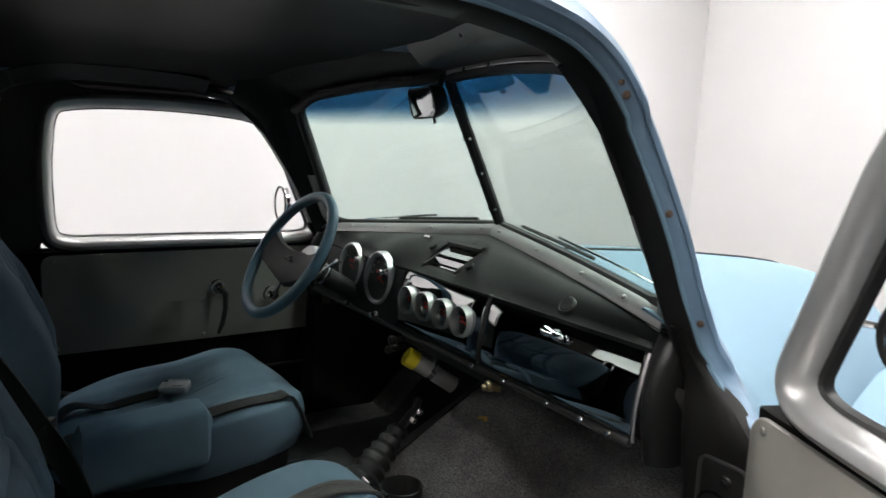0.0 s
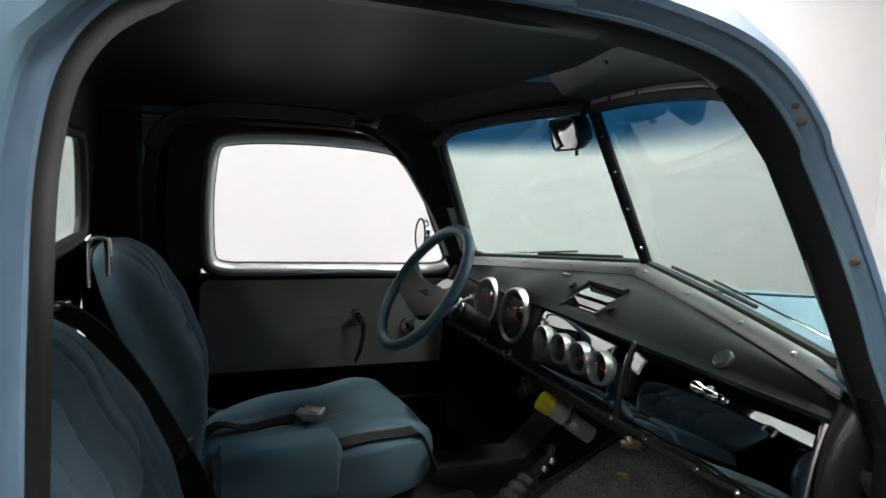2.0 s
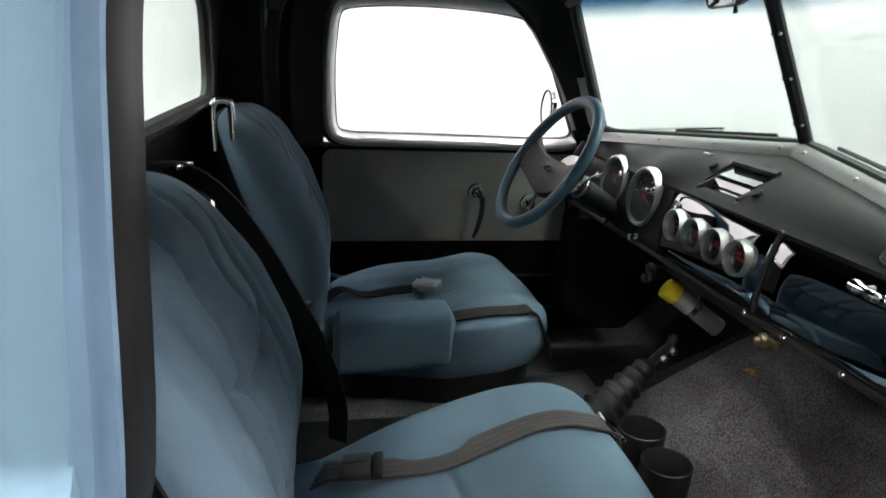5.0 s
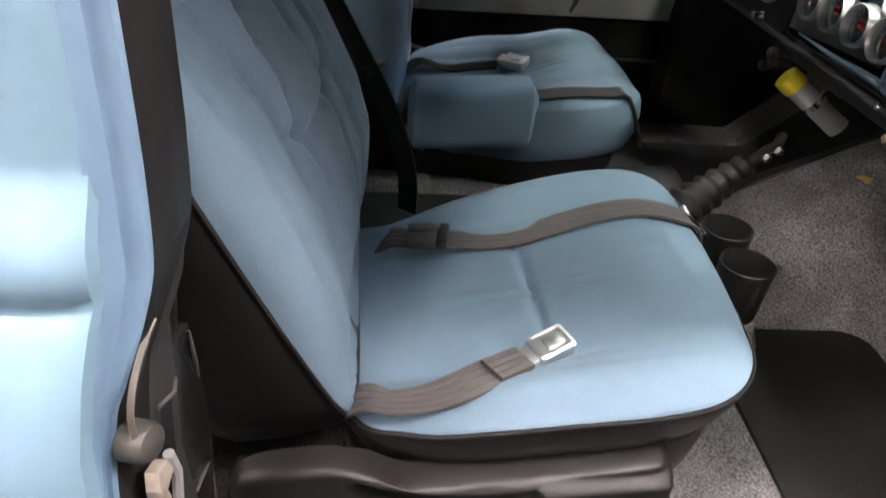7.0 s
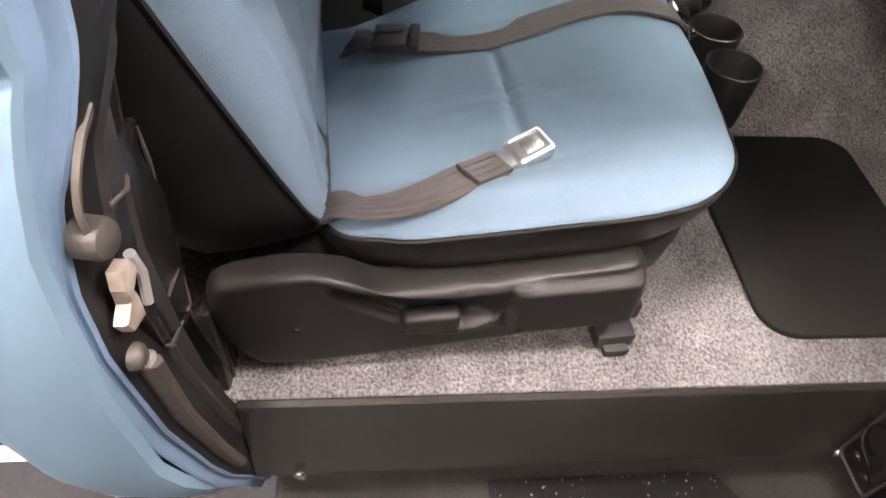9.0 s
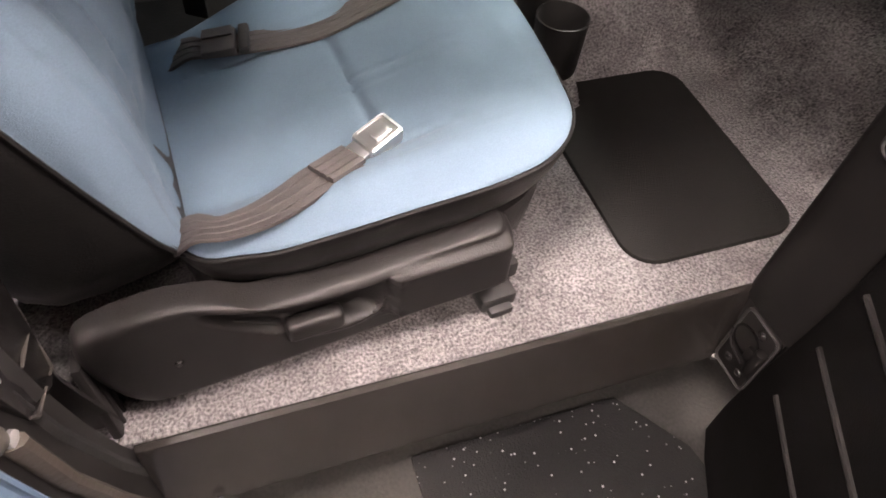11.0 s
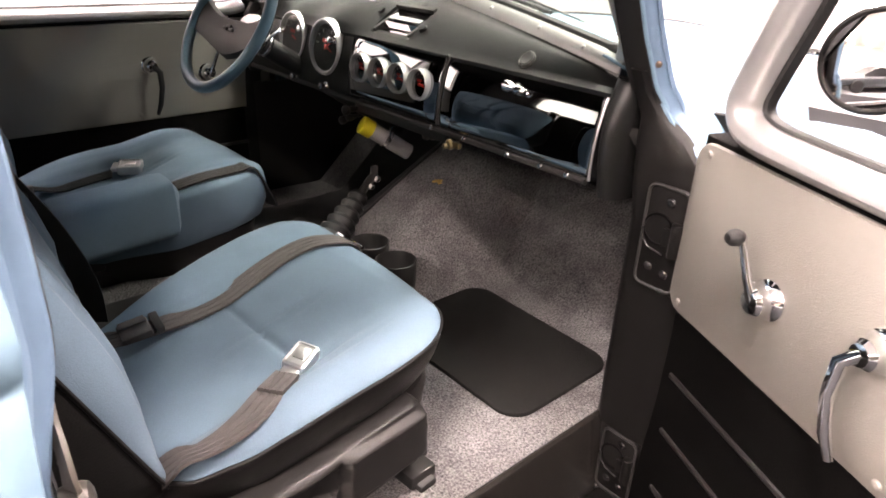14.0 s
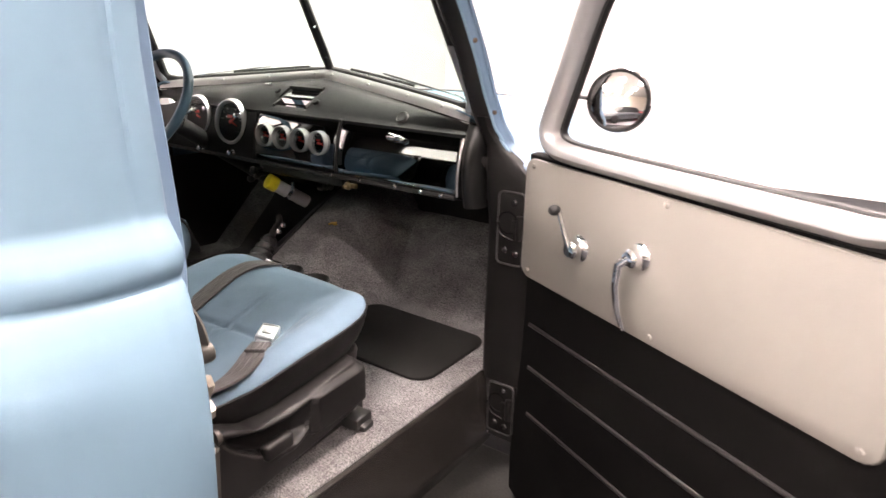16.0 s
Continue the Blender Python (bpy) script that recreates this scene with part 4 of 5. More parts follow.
    part("crank_knob", bm, RUBBER, d, "black knob")
    # pull handle
    bm = B()
    lathe(bm, [(.024, .004), (.024, .008), (.018, .013), (.015, .024), (.017, .032), (.012, .038), (.001, .039)], to(.358, .0, 1.045), nrm, seg=24)
    part("handle_boss", bm, CHROME, d, "chrome handle boss")
    bm = B()
    tube(bm, [Vector(to(.358, .032, 1.045)), Vector(to(.345, .042, 1.030)), Vector(to(.346, .045, .99)), Vector(to(.354, .040, .945)), Vector(to(.364, .034, .915))], [.008, .007, .006, .006, .004], 10, squash=1.2)
    part("door_handle", bm, CHROME if d_open_side else BLACK_PAINT, d, "curved lever handle")
    return d


def right_to(u, v, z):
    p = V(.789, -.032, 0) + d_open * u + n_open * v
    return (p.x, p.y, z)


def left_to(u, v, z):
    lean = .05 * min(1, max(0, (.45 - u) / .45)) * min(1, max(0, (z - 1.1) / .15))
    return (-.70 + v + lean, .068 - u - .41 * lean, z)


make_door(right_to, "cab_door", "open cab door with grey-tan trim and silver window frame")
make_door(left_to, "cab_door", "closed cab door with grey-tan trim beside the driver seat")


def round_mirror(c, nrm, root):
    c, nrm = Vector(c), Vector(nrm).normalized()
    m = thing("wing_mirror", "round chrome-backed wing mirror on a thin arm", "mirror", "wing mirrors", at=tuple(c))
    R = .059
    bm = B()
    lathe(bm, [(.015, -.030), (.045, -.022), (.064, -.010), (R, .0), (R + .002, .004), (R - .003, .007), (R - .006, .004)], c, nrm, seg=40)
    part("shell", bm, CHROME, m)
    uu = nrm.orthogonal().normalized()
    vv = nrm.cross(uu)
    bm = B()
    tube(bm, [c + nrm * .005 + (uu * math.cos(a) + vv * math.sin(a)) * (R - .001) for a in [2 * math.pi * k / 40 for k in range(40)]], .0038, 8, closed=True)
    part("rim", bm, PAD_GREY, m, "dark grey rim")
    bm = B()
    lathe(bm, [(r, .0110 - r * r / .55) for r in [(R - .003) * (1 - k / 14) + .0005 for k in range(15)]], c, nrm, seg=48)
    part("mirror_glass", bm, MIRROR, m, "slightly convex mirror glass")
    bm = B()
    tube(bm, [c - nrm * .024, c - nrm * .03 + V(0, 0, -.002), Vector(root)], .0045, 8)
    part("arm", bm, CHROME, m)


round_mirror((.957, .016, 1.283), (.21, -1, .10), (.862, -.005, 1.287))
round_mirror((-.957, -.005, 1.262), (-.05, -1, .02), (-.79, .02, 1.27))

# smooth hinge column below the A-pillar, with two hinges
for sg in (1, -1):
    bm = B()
    rows = []
    for z in (.60, .63, .70, .8, .9, 1.0, 1.05, 1.08, 1.10, 1.12, 1.14, 1.16, 1.18, 1.20, 1.23):
        xo = min(.806, interp(z, A_X) - .014)
        xi = interp(z, [(1.0, .682), (1.13, .668), (1.20, .652), (1.24, .648)])
        cy = interp(z, [(1.0, -.0205), (1.07, -.0250), (1.12, -.019), (1.165, .002), (1.20, -.010), (1.24, -.028)]) - .007
        rows.append([V(sg * lerp(xi, xo, q), cy + d, z) for q, d in ((0, .055), (.02, .025), (.07, .010), (.16, .002), (.32, 0), (.6, 0), (.82, .001), (.95, .006), (1, .026))])
    slab(bm, rows, .003)
    part("hinge_column", bm, HINGE_BLACK, cab)
for z0, z1, x0, x1 in ((.905, 1.075, .722, .792), (.462, .600, .718, .790)):
    h = new("door_hinge")
    h.parent = cab
    h.location = (.74, .38, z0)
    zc, hh, xc, ww = (z0 + z1) / 2, z1 - z0, (x0 + x1) / 2, x1 - x0
    bm = B()
    plate(bm, [(u + xc, z + zc) for u, z in rrect(ww, hh, .012)], lambda u, z, w: (u, -.026 - w, z), .006, .003)
    part("plate", bm, HINGE_BLACK, h)
    bm = B()
    tube(bm, [V(u + xc, -.032, z + zc) for u, z in rrect(ww - .003, hh - .003, .012)], .0028, 6, closed=True)
    part("plate_edge", bm, BLACK_PAINT, h)
    bm = B()
    lathe(bm, [(.027, .0005), (.026, .003), (.023, .0025), (.021, -.0125), (.001, -.013)], (xc - .008, -.031, zc + .014), (0, -1, 0), seg=24)
    part("pocket", bm, HOLE_SHADE, h, "dark round hole")
    bm = B()
    box(bm, (xc + .018, -.036, zc + .008), (.030, .010, .030), bev=.005)
    part("arm", bm, HINGE_BLACK, h)
    bm = B()
    tube(bm, [V(xc - .034, -.034, zc + .012), V(xc - .030, -.034, zc - .006), V(xc - .020, -.034, zc - .018), V(xc + .008, -.034, zc - .024)], .0026, 6)
    part("lip", bm, BLACK_GLOSS, h)
    bm = B()
    cyl(bm, (xc + .026, -.038, zc - .02), (xc + .026, -.038, zc + .035), .009, bev=.002)
    part("pin", bm, HINGE_BLACK, h)
    for dx, dz in ((.006, .36), (-.014, -.30), (.014, -.33)):
        screw(h, (xc + dx, -.032, zc + dz * hh), (0, -1, 0), .0065, BLACK_GLOSS, "bolt")


# ---- cars parked far behind, seen in the mirrors ----
def parked_car(x, y, turn, paint, label):
    c = thing("parked_car", label, "car", "parked cars", at=(0, 0, 0))
    bm = B()
    rings = []
    for yy, w, z0, z1 in ((-2.2, .60, .45, .70), (-2.05, .82, .30, .82), (-1.2, .88, .25, .90), (0, .90, .25, .92), (1.2, .88, .25, .88), (2.0, .80, .30, .76), (2.2, .62, .42, .66)):
        rings.append([V(math.copysign(abs(math.cos(a)) ** .45, math.cos(a)) * w, yy, (z0 + z1) / 2 + math.copysign(abs(math.sin(a)) ** .5, math.sin(a)) * (z1 - z0) / 2) for a in [2 * math.pi * k / 20 for k in range(20)]])
    loft(bm, rings)
    part("body", bm, paint, c)
    bm = B()
    rings = []
    for yy, w, z1 in ((-1.5, .70, .90), (-.9, .66, 1.34), (.1, .66, 1.40), (.5, .68, 1.30), (1.05, .72, .90)):
        rings.append([V(-w, yy, .86), V(-w * .86, yy, z1), V(w * .86, yy, z1), V(w, yy, .86)])
    loft(bm, rings)
    part("cabin", bm, DIAL, c, "dark glazed cabin")
    for sx in (-1, 1):
        for yy in (-1.35, 1.35):
            bm = B()
            lathe(bm, [(.12, 0), (.30, .0), (.33, .03), (.33, .17), (.30, .20), (.12, .20)], (sx * .80 - .10, yy, .33), (1, 0, 0), seg=20)
            part("wheel", bm, RUBBER, c)
    c.location = (x, y, 0)
    c.rotation_euler = (0, 0, radians(turn))


RED_PAINT = mat("red_car_paint", (0.45, 0.03, 0.03), 0.3, coat=0.4, bump=0)
YELLOW_PAINT = mat("yellow_car_paint", (0.65, 0.48, 0.05), 0.3, coat=0.4, bump=0)
WHITE_PAINT = mat("white_car_paint", (0.7, 0.7, 0.7), 0.3, coat=0.4, bump=0)
DARK_PAINT = mat("dark_car_paint", (0.04, 0.045, 0.05), 0.3, coat=0.4, bump=0)
for x, y, turn, pm, cn in ((3.2, -9.0, 70, RED_PAINT, "red"), (3.0, -12.0, 75, WHITE_PAINT, "white"), (7.6, -7.6, 105, WHITE_PAINT, "white"), (8.2, -10.2, 110, YELLOW_PAINT, "yellow"), (8.4, -12.9, 100, DARK_PAINT, "dark grey"), (2.0, -6.2, 65, DARK_PAINT, "dark grey"), (11.5, -8.5, 100, RED_PAINT, "red")):
    parked_car(x, y, turn, pm, f"{cn} car parked on the hall floor far behind")


# ---- dashboard ----
dash = thing("dashboard", "black dashboard with polished instrument and glovebox panels", "dashboard", at=(0, 0, 1.03))


def dash_back(x):
    u = min(1, abs(x) / .61)
    g = ws(1 if x >= 0 else -1, u, 0)
    return g.y - .035, g.z - .024


bm = B()
rows = []
for k in range(134):
    x = -.665 + 1.33 * k / 133
    yb, zb = dash_back(x)
    hump = sum(math.exp(-((x - c) / w) ** 2) for c, w in ((-.225, .085), (-.388, .08)))
    ft = V(x, .004, 1.180)
    row = [V(x, yb + .02, zb - .012), V(x, yb, zb), V(x, yb - .004, zb + .003)]
    for t in (.1, .2, .3, .38, .44, .5, .56, .62, .68, .74, .8, .86, .91, .96):
        y, z = lerp(yb, .010, t), lerp(zb, 1.186, t ** 1.6)
        z -= max(0, z - 1.172 - max(0, y - .033)) * (1 if -.066 < x < .058 and .02 < y < .092 else 0)
        row.append(V(x, y - .016 * hump * t, z + .020 * hump * t * (1 - t * .4)))
    row += [V(x, .0 - .012 * hump, 1.180), V(x, .002, 1.168)]
    rows.append(row)
slab(bm, rows, .004)
part("dash_top", bm, PAD_BLACK, dash, "black padded dash top")


def face(u, w, z):
    """The dash face is rolled: upright at its foot, leaning back at the top."""
    s = z - 1.058
    return (u, -.0205 + (1.8 if s > 0 else .9) * s * s - w, z)


def rolled_panel(x0, x1, z0, z1):
    bm = B()
    rows = []
    for k in range(15):
        z = lerp(z0, z1, k / 14)
        cut = .006 if k in (0, 14) else .002 if k in (1, 13) else 0
        lift = .0 if k in (0, 14) else .005
        rows.append([V(*face(x0 + cut, 0, z)), V(*face(x0 + .002 + cut, lift, z))] + [V(*face(lerp(x0 + .006, x1 - .006, q / 8), lift + .001, z)) for q in range(9)] + [V(*face(x1 - .002 - cut, lift, z)), V(*face(x1 - cut, 0, z))])
    slab(bm, rows, .004)
    return bm


bm = B()
box(bm, (0, .032, 1.10), (1.30, .03, .145), bev=.004)
part("dash_body", bm, BLACK_PAINT, dash)
bm = rolled_panel(-.615, -.113, 1.036, 1.178)
part("cluster_panel", bm, BLACK_TRIM, dash)
bm = rolled_panel(-.108, .211, 1.044, 1.177)
centre = part("centre_panel", bm, POLISHED, dash, "polished metal panel with four small gauges")
bm = rolled_panel(.221, .601, 1.037, 1.174)
glove = part("glovebox_door", bm, POLISHED, dash, "polished dark mirror-like glovebox door")
bm = B()
tube(bm, [V(*face(.604, .004, 1.038 + .135 * k / 8)) for k in range(9)], .0025, 6)
part("trim_edge", bm, ALU, dash, "bright trim edge")
bm = B()
tube(bm, [V(*face(.216, .006, z)) for z in (1.178, 1.14, 1.09, 1.045)], .0035, 8)
lathe(bm, [(.006, 0), (.005, .006), (.001, .007)], face(.216, .004, 1.178), (0, -1, 0), seg=10)
part("trim_bar", bm, BLACK_PAINT, dash, "thin dark trim bar")
bm = B()
tube(bm, [V(*face(x, .004, 1.034)) for x in (-.62, -.3, 0, .3, .598)], .006, 8)
part("lower_lip", bm, BLACK_PAINT, dash)
for x in (.20, .30, .42, .50, .56):
    screw(dash, face(x, .008, 1.036), (0, -1, .1), .0045)
bm = B()
box(bm, (.36, .12, 1.08), (.50, .16, .14), bev=.01)
part("glovebox_body", bm, HEADLINER, dash)
# chrome knob of the glovebox
bm = B()
q = Vector(face(.415, .006, 1.156))
tube(bm, [q + V(-.020, -.010, .002), q + V(-.016, -.013, .002), q + V(-.008, -.014, .002), q + V(.002, -.012, .001), q + V(.010, -.012, -.001), q + V(.020, -.011, -.002), q + V(.024, -.008, -.002)], [.005, .010, .0105, .006, .0085, .0085, .005], 14)
lathe(bm, [(.009, 0), (.007, .01)], q, (0, -1, 0), seg=16)
part("latch_knob", bm, CHROME, glove, "chrome latch knob")
# round button on the pad
bm = B()
lathe(bm, [(.014, -.004), (.0145, .004), (.012, .006), (.001, .005)], (.405, .022, 1.200), (0, -.75, .65), seg=24)
part("round_button", bm, RUBBER, dash)
bm = B()
lathe(bm, [(.0165, -.002), (.0170, .003), (.0150, .0055), (.0130, .004)], (.405, .022, 1.200), (0, -.75, .65), seg=28, cap=False)
part("button_ring", bm, HEADER_GREY, dash, "dull metal ring")
bm = B()
box(bm, (-.16, .085, 1.247), (.030, .008, .006), bev=.002)
part("small_latch", bm, CHROME, dash)
# recessed lid in the dash top: a bright flat plate over two upright strips
bm = B()
for xs_ in (-.066, .060):
    slab(bm, [[V(xs_ + dx, y, z) for y, z in ((.018, 1.200), (.040, 1.211), (.070, 1.226), (.094, 1.240))] for dx in (-.004, .004)], .022)
slab(bm, [[V(x, y, z) for y, z in ((.088, 1.238), (.098, 1.243))] for x in (-.07, .064)], .010)
slab(bm, [[V(x, y, z) for y, z in ((.018, 1.190), (.026, 1.196))] for x in (-.07, .064)], .010)
part("lid_frame", bm, BLACK_PAINT, dash)
bm = B()
slab(bm, [[V(x, y, z) for y, z in ((.054, 1.218), (.088, 1.231))] for x in (-.061, .055)], .003)
part("bright_plate", bm, POLISHED, dash, "bright flat metal lid")
for z0, y0 in ((1.184, .038), (1.201, .046)):
    bm = B()
    slab(bm, [[V(x, y0 + dy, z0 + dz) for dy, dz in ((.0, .0), (.003, .013))] for x in (-.061, .055)], .003)
    part("bright_strip", bm, POLISHED, dash, "bright upright metal strip")
for c in ((.085, .040, 1.214), (-.092, .060, 1.232)):
    bm = B()
    lathe(bm, [(.010, 0), (.009, .006), (.001, .007)], c, (0, -.6, .8), seg=16)
    part("small_knob", bm, RUBBER, dash)


def gauge(c, R, nrm, nm, label, depth=.014, needles=1):
    c, nrm = Vector(c), Vector(nrm).normalized()
    g = thing(nm, label, "gauge", "dash gauges", at=tuple(c))
    bm = B()
    lathe(bm, [(R * 1.02, -.012), (R * 1.02, .002), (R, depth * .6), (R * .97, depth), (R * .93, depth * 1.05), (R * .86, depth * .75), (R * .82, .0), (R * .82, -.004)], c, nrm, seg=40)
    part("bezel", bm, ALU, g, "satin aluminium bezel")
    bm = B()
    lathe(bm, [(R * .82, .0005), (.001, .001)], c, nrm, seg=32)
    part("dial", bm, DIAL, g)
    u = nrm.cross(V(0, 0, 1)).normalized()
    v = u.cross(nrm)
    if v.z < 0:
        u, v = -u, -v
    bm = B()
    for k in range(11):
        a = radians(225 - 27 * k)
        p = c + nrm * .0018 + (u * math.cos(a) + v * math.sin(a)) * R * .66
        box(bm, p, (R * .03, .0008, R * (.16 if k % 2 == 0 else .10)), Matrix(((u.x, nrm.x, v.x), (u.y, nrm.y, v.y), (u.z, nrm.z, v.z))) @ Matrix.Rotation(-(a - math.pi / 2), 3, "Y"), bev=0)
    part("ticks", bm, WHITE_PRINT, g)
    bm = B()
    for k in range(needles):
        a = radians(200 - 60 * k)
        p0 = c + nrm * .003
        p1 = p0 + (u * math.cos(a) + v * math.sin(a)) * R * .55
        tube(bm, [p0 - (p1 - p0) * .2, p1], [R * .05, R * .02], 6)
    for sx, sz, sw in ((-.30, -.30, .40), (.30, -.30, .40), (-.05, -.05, .62), (.12, .22, .36)):
        box(bm, c + nrm * .002 + u * (sx * R) + v * (R * sz), (R * sw, .001, R * .13), Matrix(((u.x, nrm.x, v.x), (u.y, nrm.y, v.y), (u.z, nrm.z, v.z))), bev=0)
    part("needle", bm, RED, g, "red needle and print")
    bm = B()
    lathe(bm, [(R * .85, depth * .72), (.001, depth * .73)], c, nrm, seg=32)
    part("lens", bm, GLASS_CLEAR, g)


for k in range(4):
    gauge(face(-.063 + .0717 * k, .004, 1.1155), .0325, (0, -1, .09), "small_gauge", "small round gauge with aluminium bezel and red print")
gauge((-.222, -.012, 1.138), .067, (0, -1, .12), "speedometer", "large round speedometer with aluminium bezel", .013, 2)
gauge((-.385, -.010, 1.141), .064, (0, -1, .12), "tachometer", "large round dial with aluminium bezel behind the wheel", .012, 1)
for c in ((-.345, .0, 1.165), (-.175, -.016, 1.160), (-.20, -.03, 1.05), (-.36, -.02, 1.045)):
    bm = B()
    lathe(bm, [(.010, 0), (.009, .008), (.006, .012), (.0075, .022), (.001, .024)], c, (0.1, -1, .1), seg=16)
    part("chrome_knob", bm, CHROME, dash)
# bulging cowl trim at the right end of the dash
for sg in (1, -1):
    bm = B()
    rows = []
    for k in range(11):
        z = 1.205 - .190 * k / 10
        w = math.sin(math.pi * (k / 10) ** .8) * .018 - .020 * (1 - k / 10) ** 3
        rows.append([V(sg * (.608 + .026 * (1 - math.cos(a))), .02 - (.046 + w) * math.sin(a), z) for a in [math.pi * q / 12 for q in range(13)]])
    slab(bm, rows, .003)
    part("end_cap", bm, PAD_BLACK, dash, "black vinyl end cap")
# small brass fastener under the dash
bm = B()
lathe(bm, [(.005, .0), (.011, .004), (.011, .012), (.006, .015), (.006, .022), (.001, .023)], (.272, -.030, 1.020), (-.3, -1, -.2), seg=14)
box(bm, (.286, -.034, 1.020), (.022, .010, .012), bev=.002)
part("brass_fastener", bm, BRASS, dash, "dull brass fastener")
# knobs and brackets under the dash
for x, z, r in ((-.10, 1.012, .012), (-.115, .985, .010), (-.085, .998, .008)):
    bm = B()
    lathe(bm, [(r * .5, 0), (r * .6, .02), (r, .024), (r, .034), (r * .6, .038), (.001, .039)], (x, -.01, z), (-.2, -1, -.1), seg=16)
    part("under_dash_knob", bm, BLACK_PAINT, dash)
bm = B()
box(bm, (.05, .02, 1.015), (.34, .05, .03), bev=.006)
part("under_dash_bracket", bm, BLACK_PAINT, dash)
for x in (.0, .022, .04):
    bm = B()
    lathe(bm, [(.011, 0), (.010, .012), (.005, .016), (.001, .017)], (x, .13, .945 + x * .2), (.3, -1, .2), seg=12)
    part("fitting", bm, GREASY, dash, "small brass and steel fittings")

# ---- steering ----
wc = V(-.348, -.206, 1.192)
ya, al = .03, .575
e1 = V(math.cos(ya), math.sin(ya), 0)
axw = V(math.sin(ya) * math.cos(al), -math.cos(ya) * math.cos(al), math.sin(al))
e2 = axw.cross(e1)
wheel = thing("steering_wheel", "blue-grey leather steering wheel with two broad spokes", "steering wheel", at=tuple(wc))
bm = B()
tube(bm, [wc + (e1 * math.cos(a) + e2 * math.sin(a)) * .166 for a in [2 * math.pi * k / 64 for k in range(64)]], .0135, 14, closed=True)
part("rim", bm, WHEEL_BLUE, wheel, "blue-grey leather rim")


def wh(u, v, w):
    return wc + e1 * u + e2 * v + axw * w


bm = B()
rows = []
for k in range(13):
    u = -.158 + .316 * k / 12
    a = abs(u) / .158
    h = .034 + .016 * (1 - a) ** 1.5 + .012 * a ** 4
    cv = -.028 + .035 * a ** 2
    dz = -.022 + .020 * a ** 2
    rows.append([wh(u, cv - h, dz - .014), wh(u, cv - h * .9, dz + .002), wh(u, cv - h * .4, dz + .010 * (1 - a * .6)), wh(u, cv + h * .4, dz + .010 * (1 - a * .6)), wh(u, cv + h * .9, dz + .002), wh(u, cv + h, dz - .014), wh(u, cv, dz - .022)])
loft(bm, rows)
part("spokes", bm, PAD_GREY, wheel, "warm grey spoke pad")
bm = B()
for u0, v0, w0 in ((-.016, -.012, .022), (.0, -.006, .020), (.014, -.014, .022)):
    box(bm, wh(u0, v0, -.008), (w0, .008, .005), Matrix((e1, e2, axw)).transposed(), .002)
part("badge", bm, RUBBER, wheel, "dark raised badge")
bm = B()
lathe(bm, [(.030, -.085), (.050, -.075), (.054, -.058), (.048, -.046), (.02, -.044)], wc, axw, seg=28)
part("hub", bm, ALU, wheel, "satin metal hub")
col = thing("steering_column", "black steering column with chrome collar", "steering column", at=tuple(wc - axw * .3))
bm = B()
cyl(bm, wc - axw * .07, wc - axw * .62, .026, seg=24)
part("tube", bm, BLACK_PAINT, col)
for a, b, r in ((.085, .098, .031), (.106, .116, .030)):
    bm = B()
    cyl(bm, wc - axw * a, wc - axw * b, r, bev=.002)
    part("collar", bm, CHROME, col, "chrome collar")
bm = B()
tube(bm, [wc - axw * .092 + e1 * .02, wc - axw * .09 + e1 * .06 + e2 * .03, wc - axw * .085 + e1 * .085 + e2 * .04], .004, 8)
lathe(bm, [(.004, 0), (.007, .004), (.007, .014), (.001, .017)], wc - axw * .085 + e1 * .08 + e2 * .04, e1, seg=10)
part("signal_lever", bm, CHROME, col)

# rear-view mirror
rv = thing("rear_view_mirror", "small black rear-view mirror above the windscreen bar", "mirror", at=(-.01, -.04, 1.56))
n_rv = V(-.12, -.955, -.27).normalized()
u_rv = n_rv.cross(V(0, 0, 1)).normalized() * -1
v_rv = n_rv.cross(u_rv).normalized()
if v_rv.z < 0:
    v_rv = -v_rv
to_rv = lambda u, v, w: V(-.006, -.037, 1.559) + u_rv * u + v_rv * v + n_rv * w
bm = B()
rings = [[to_rv(u * k, v * k, w) for u, v in rrect(.132, .067, .018)] for k, w in ((.45, -.045), (.8, -.032), (.97, -.012), (1.0, 0), (.99, .004), (.93, .005), (.92, .002))]
loft(bm, rings)
part("shell", bm, BLACK_PLASTIC, rv)
bm = B()
plate(bm, [(u * .93, v * .88) for u, v in rrect(.132, .067, .016)], lambda u, v, w: to_rv(u, v, .0015 + w), .003, .001)
part("mirror_glass", bm, MIRROR_DARK, rv, "dimmed mirror glass")
bm = B()
tube(bm, [to_rv(.0, .01, -.03), V(.0, .0, 1.60), V(0.0, .01, 1.625)], .007, 8)
part("stalk", bm, BLACK_PLASTIC, rv)
bm = B()
tube(bm, [to_rv(.025, -.030, -.008), to_rv(.025, -.046, -.006)], [.003, .004], 8)
part("dimmer_tab", bm, BLACK_PLASTIC, rv)


# ---- seats ----
SEAT_TOP = []
TOE_IN = radians(5)


def on_seat(k, x, y, lift=.003, low=.842):
    hit = SEAT_TOP[k].ray_cast(V(x, y, 1.3), V(0, 0, -1))[0]
    return V(x, y, hit.z + lift if hit else low)


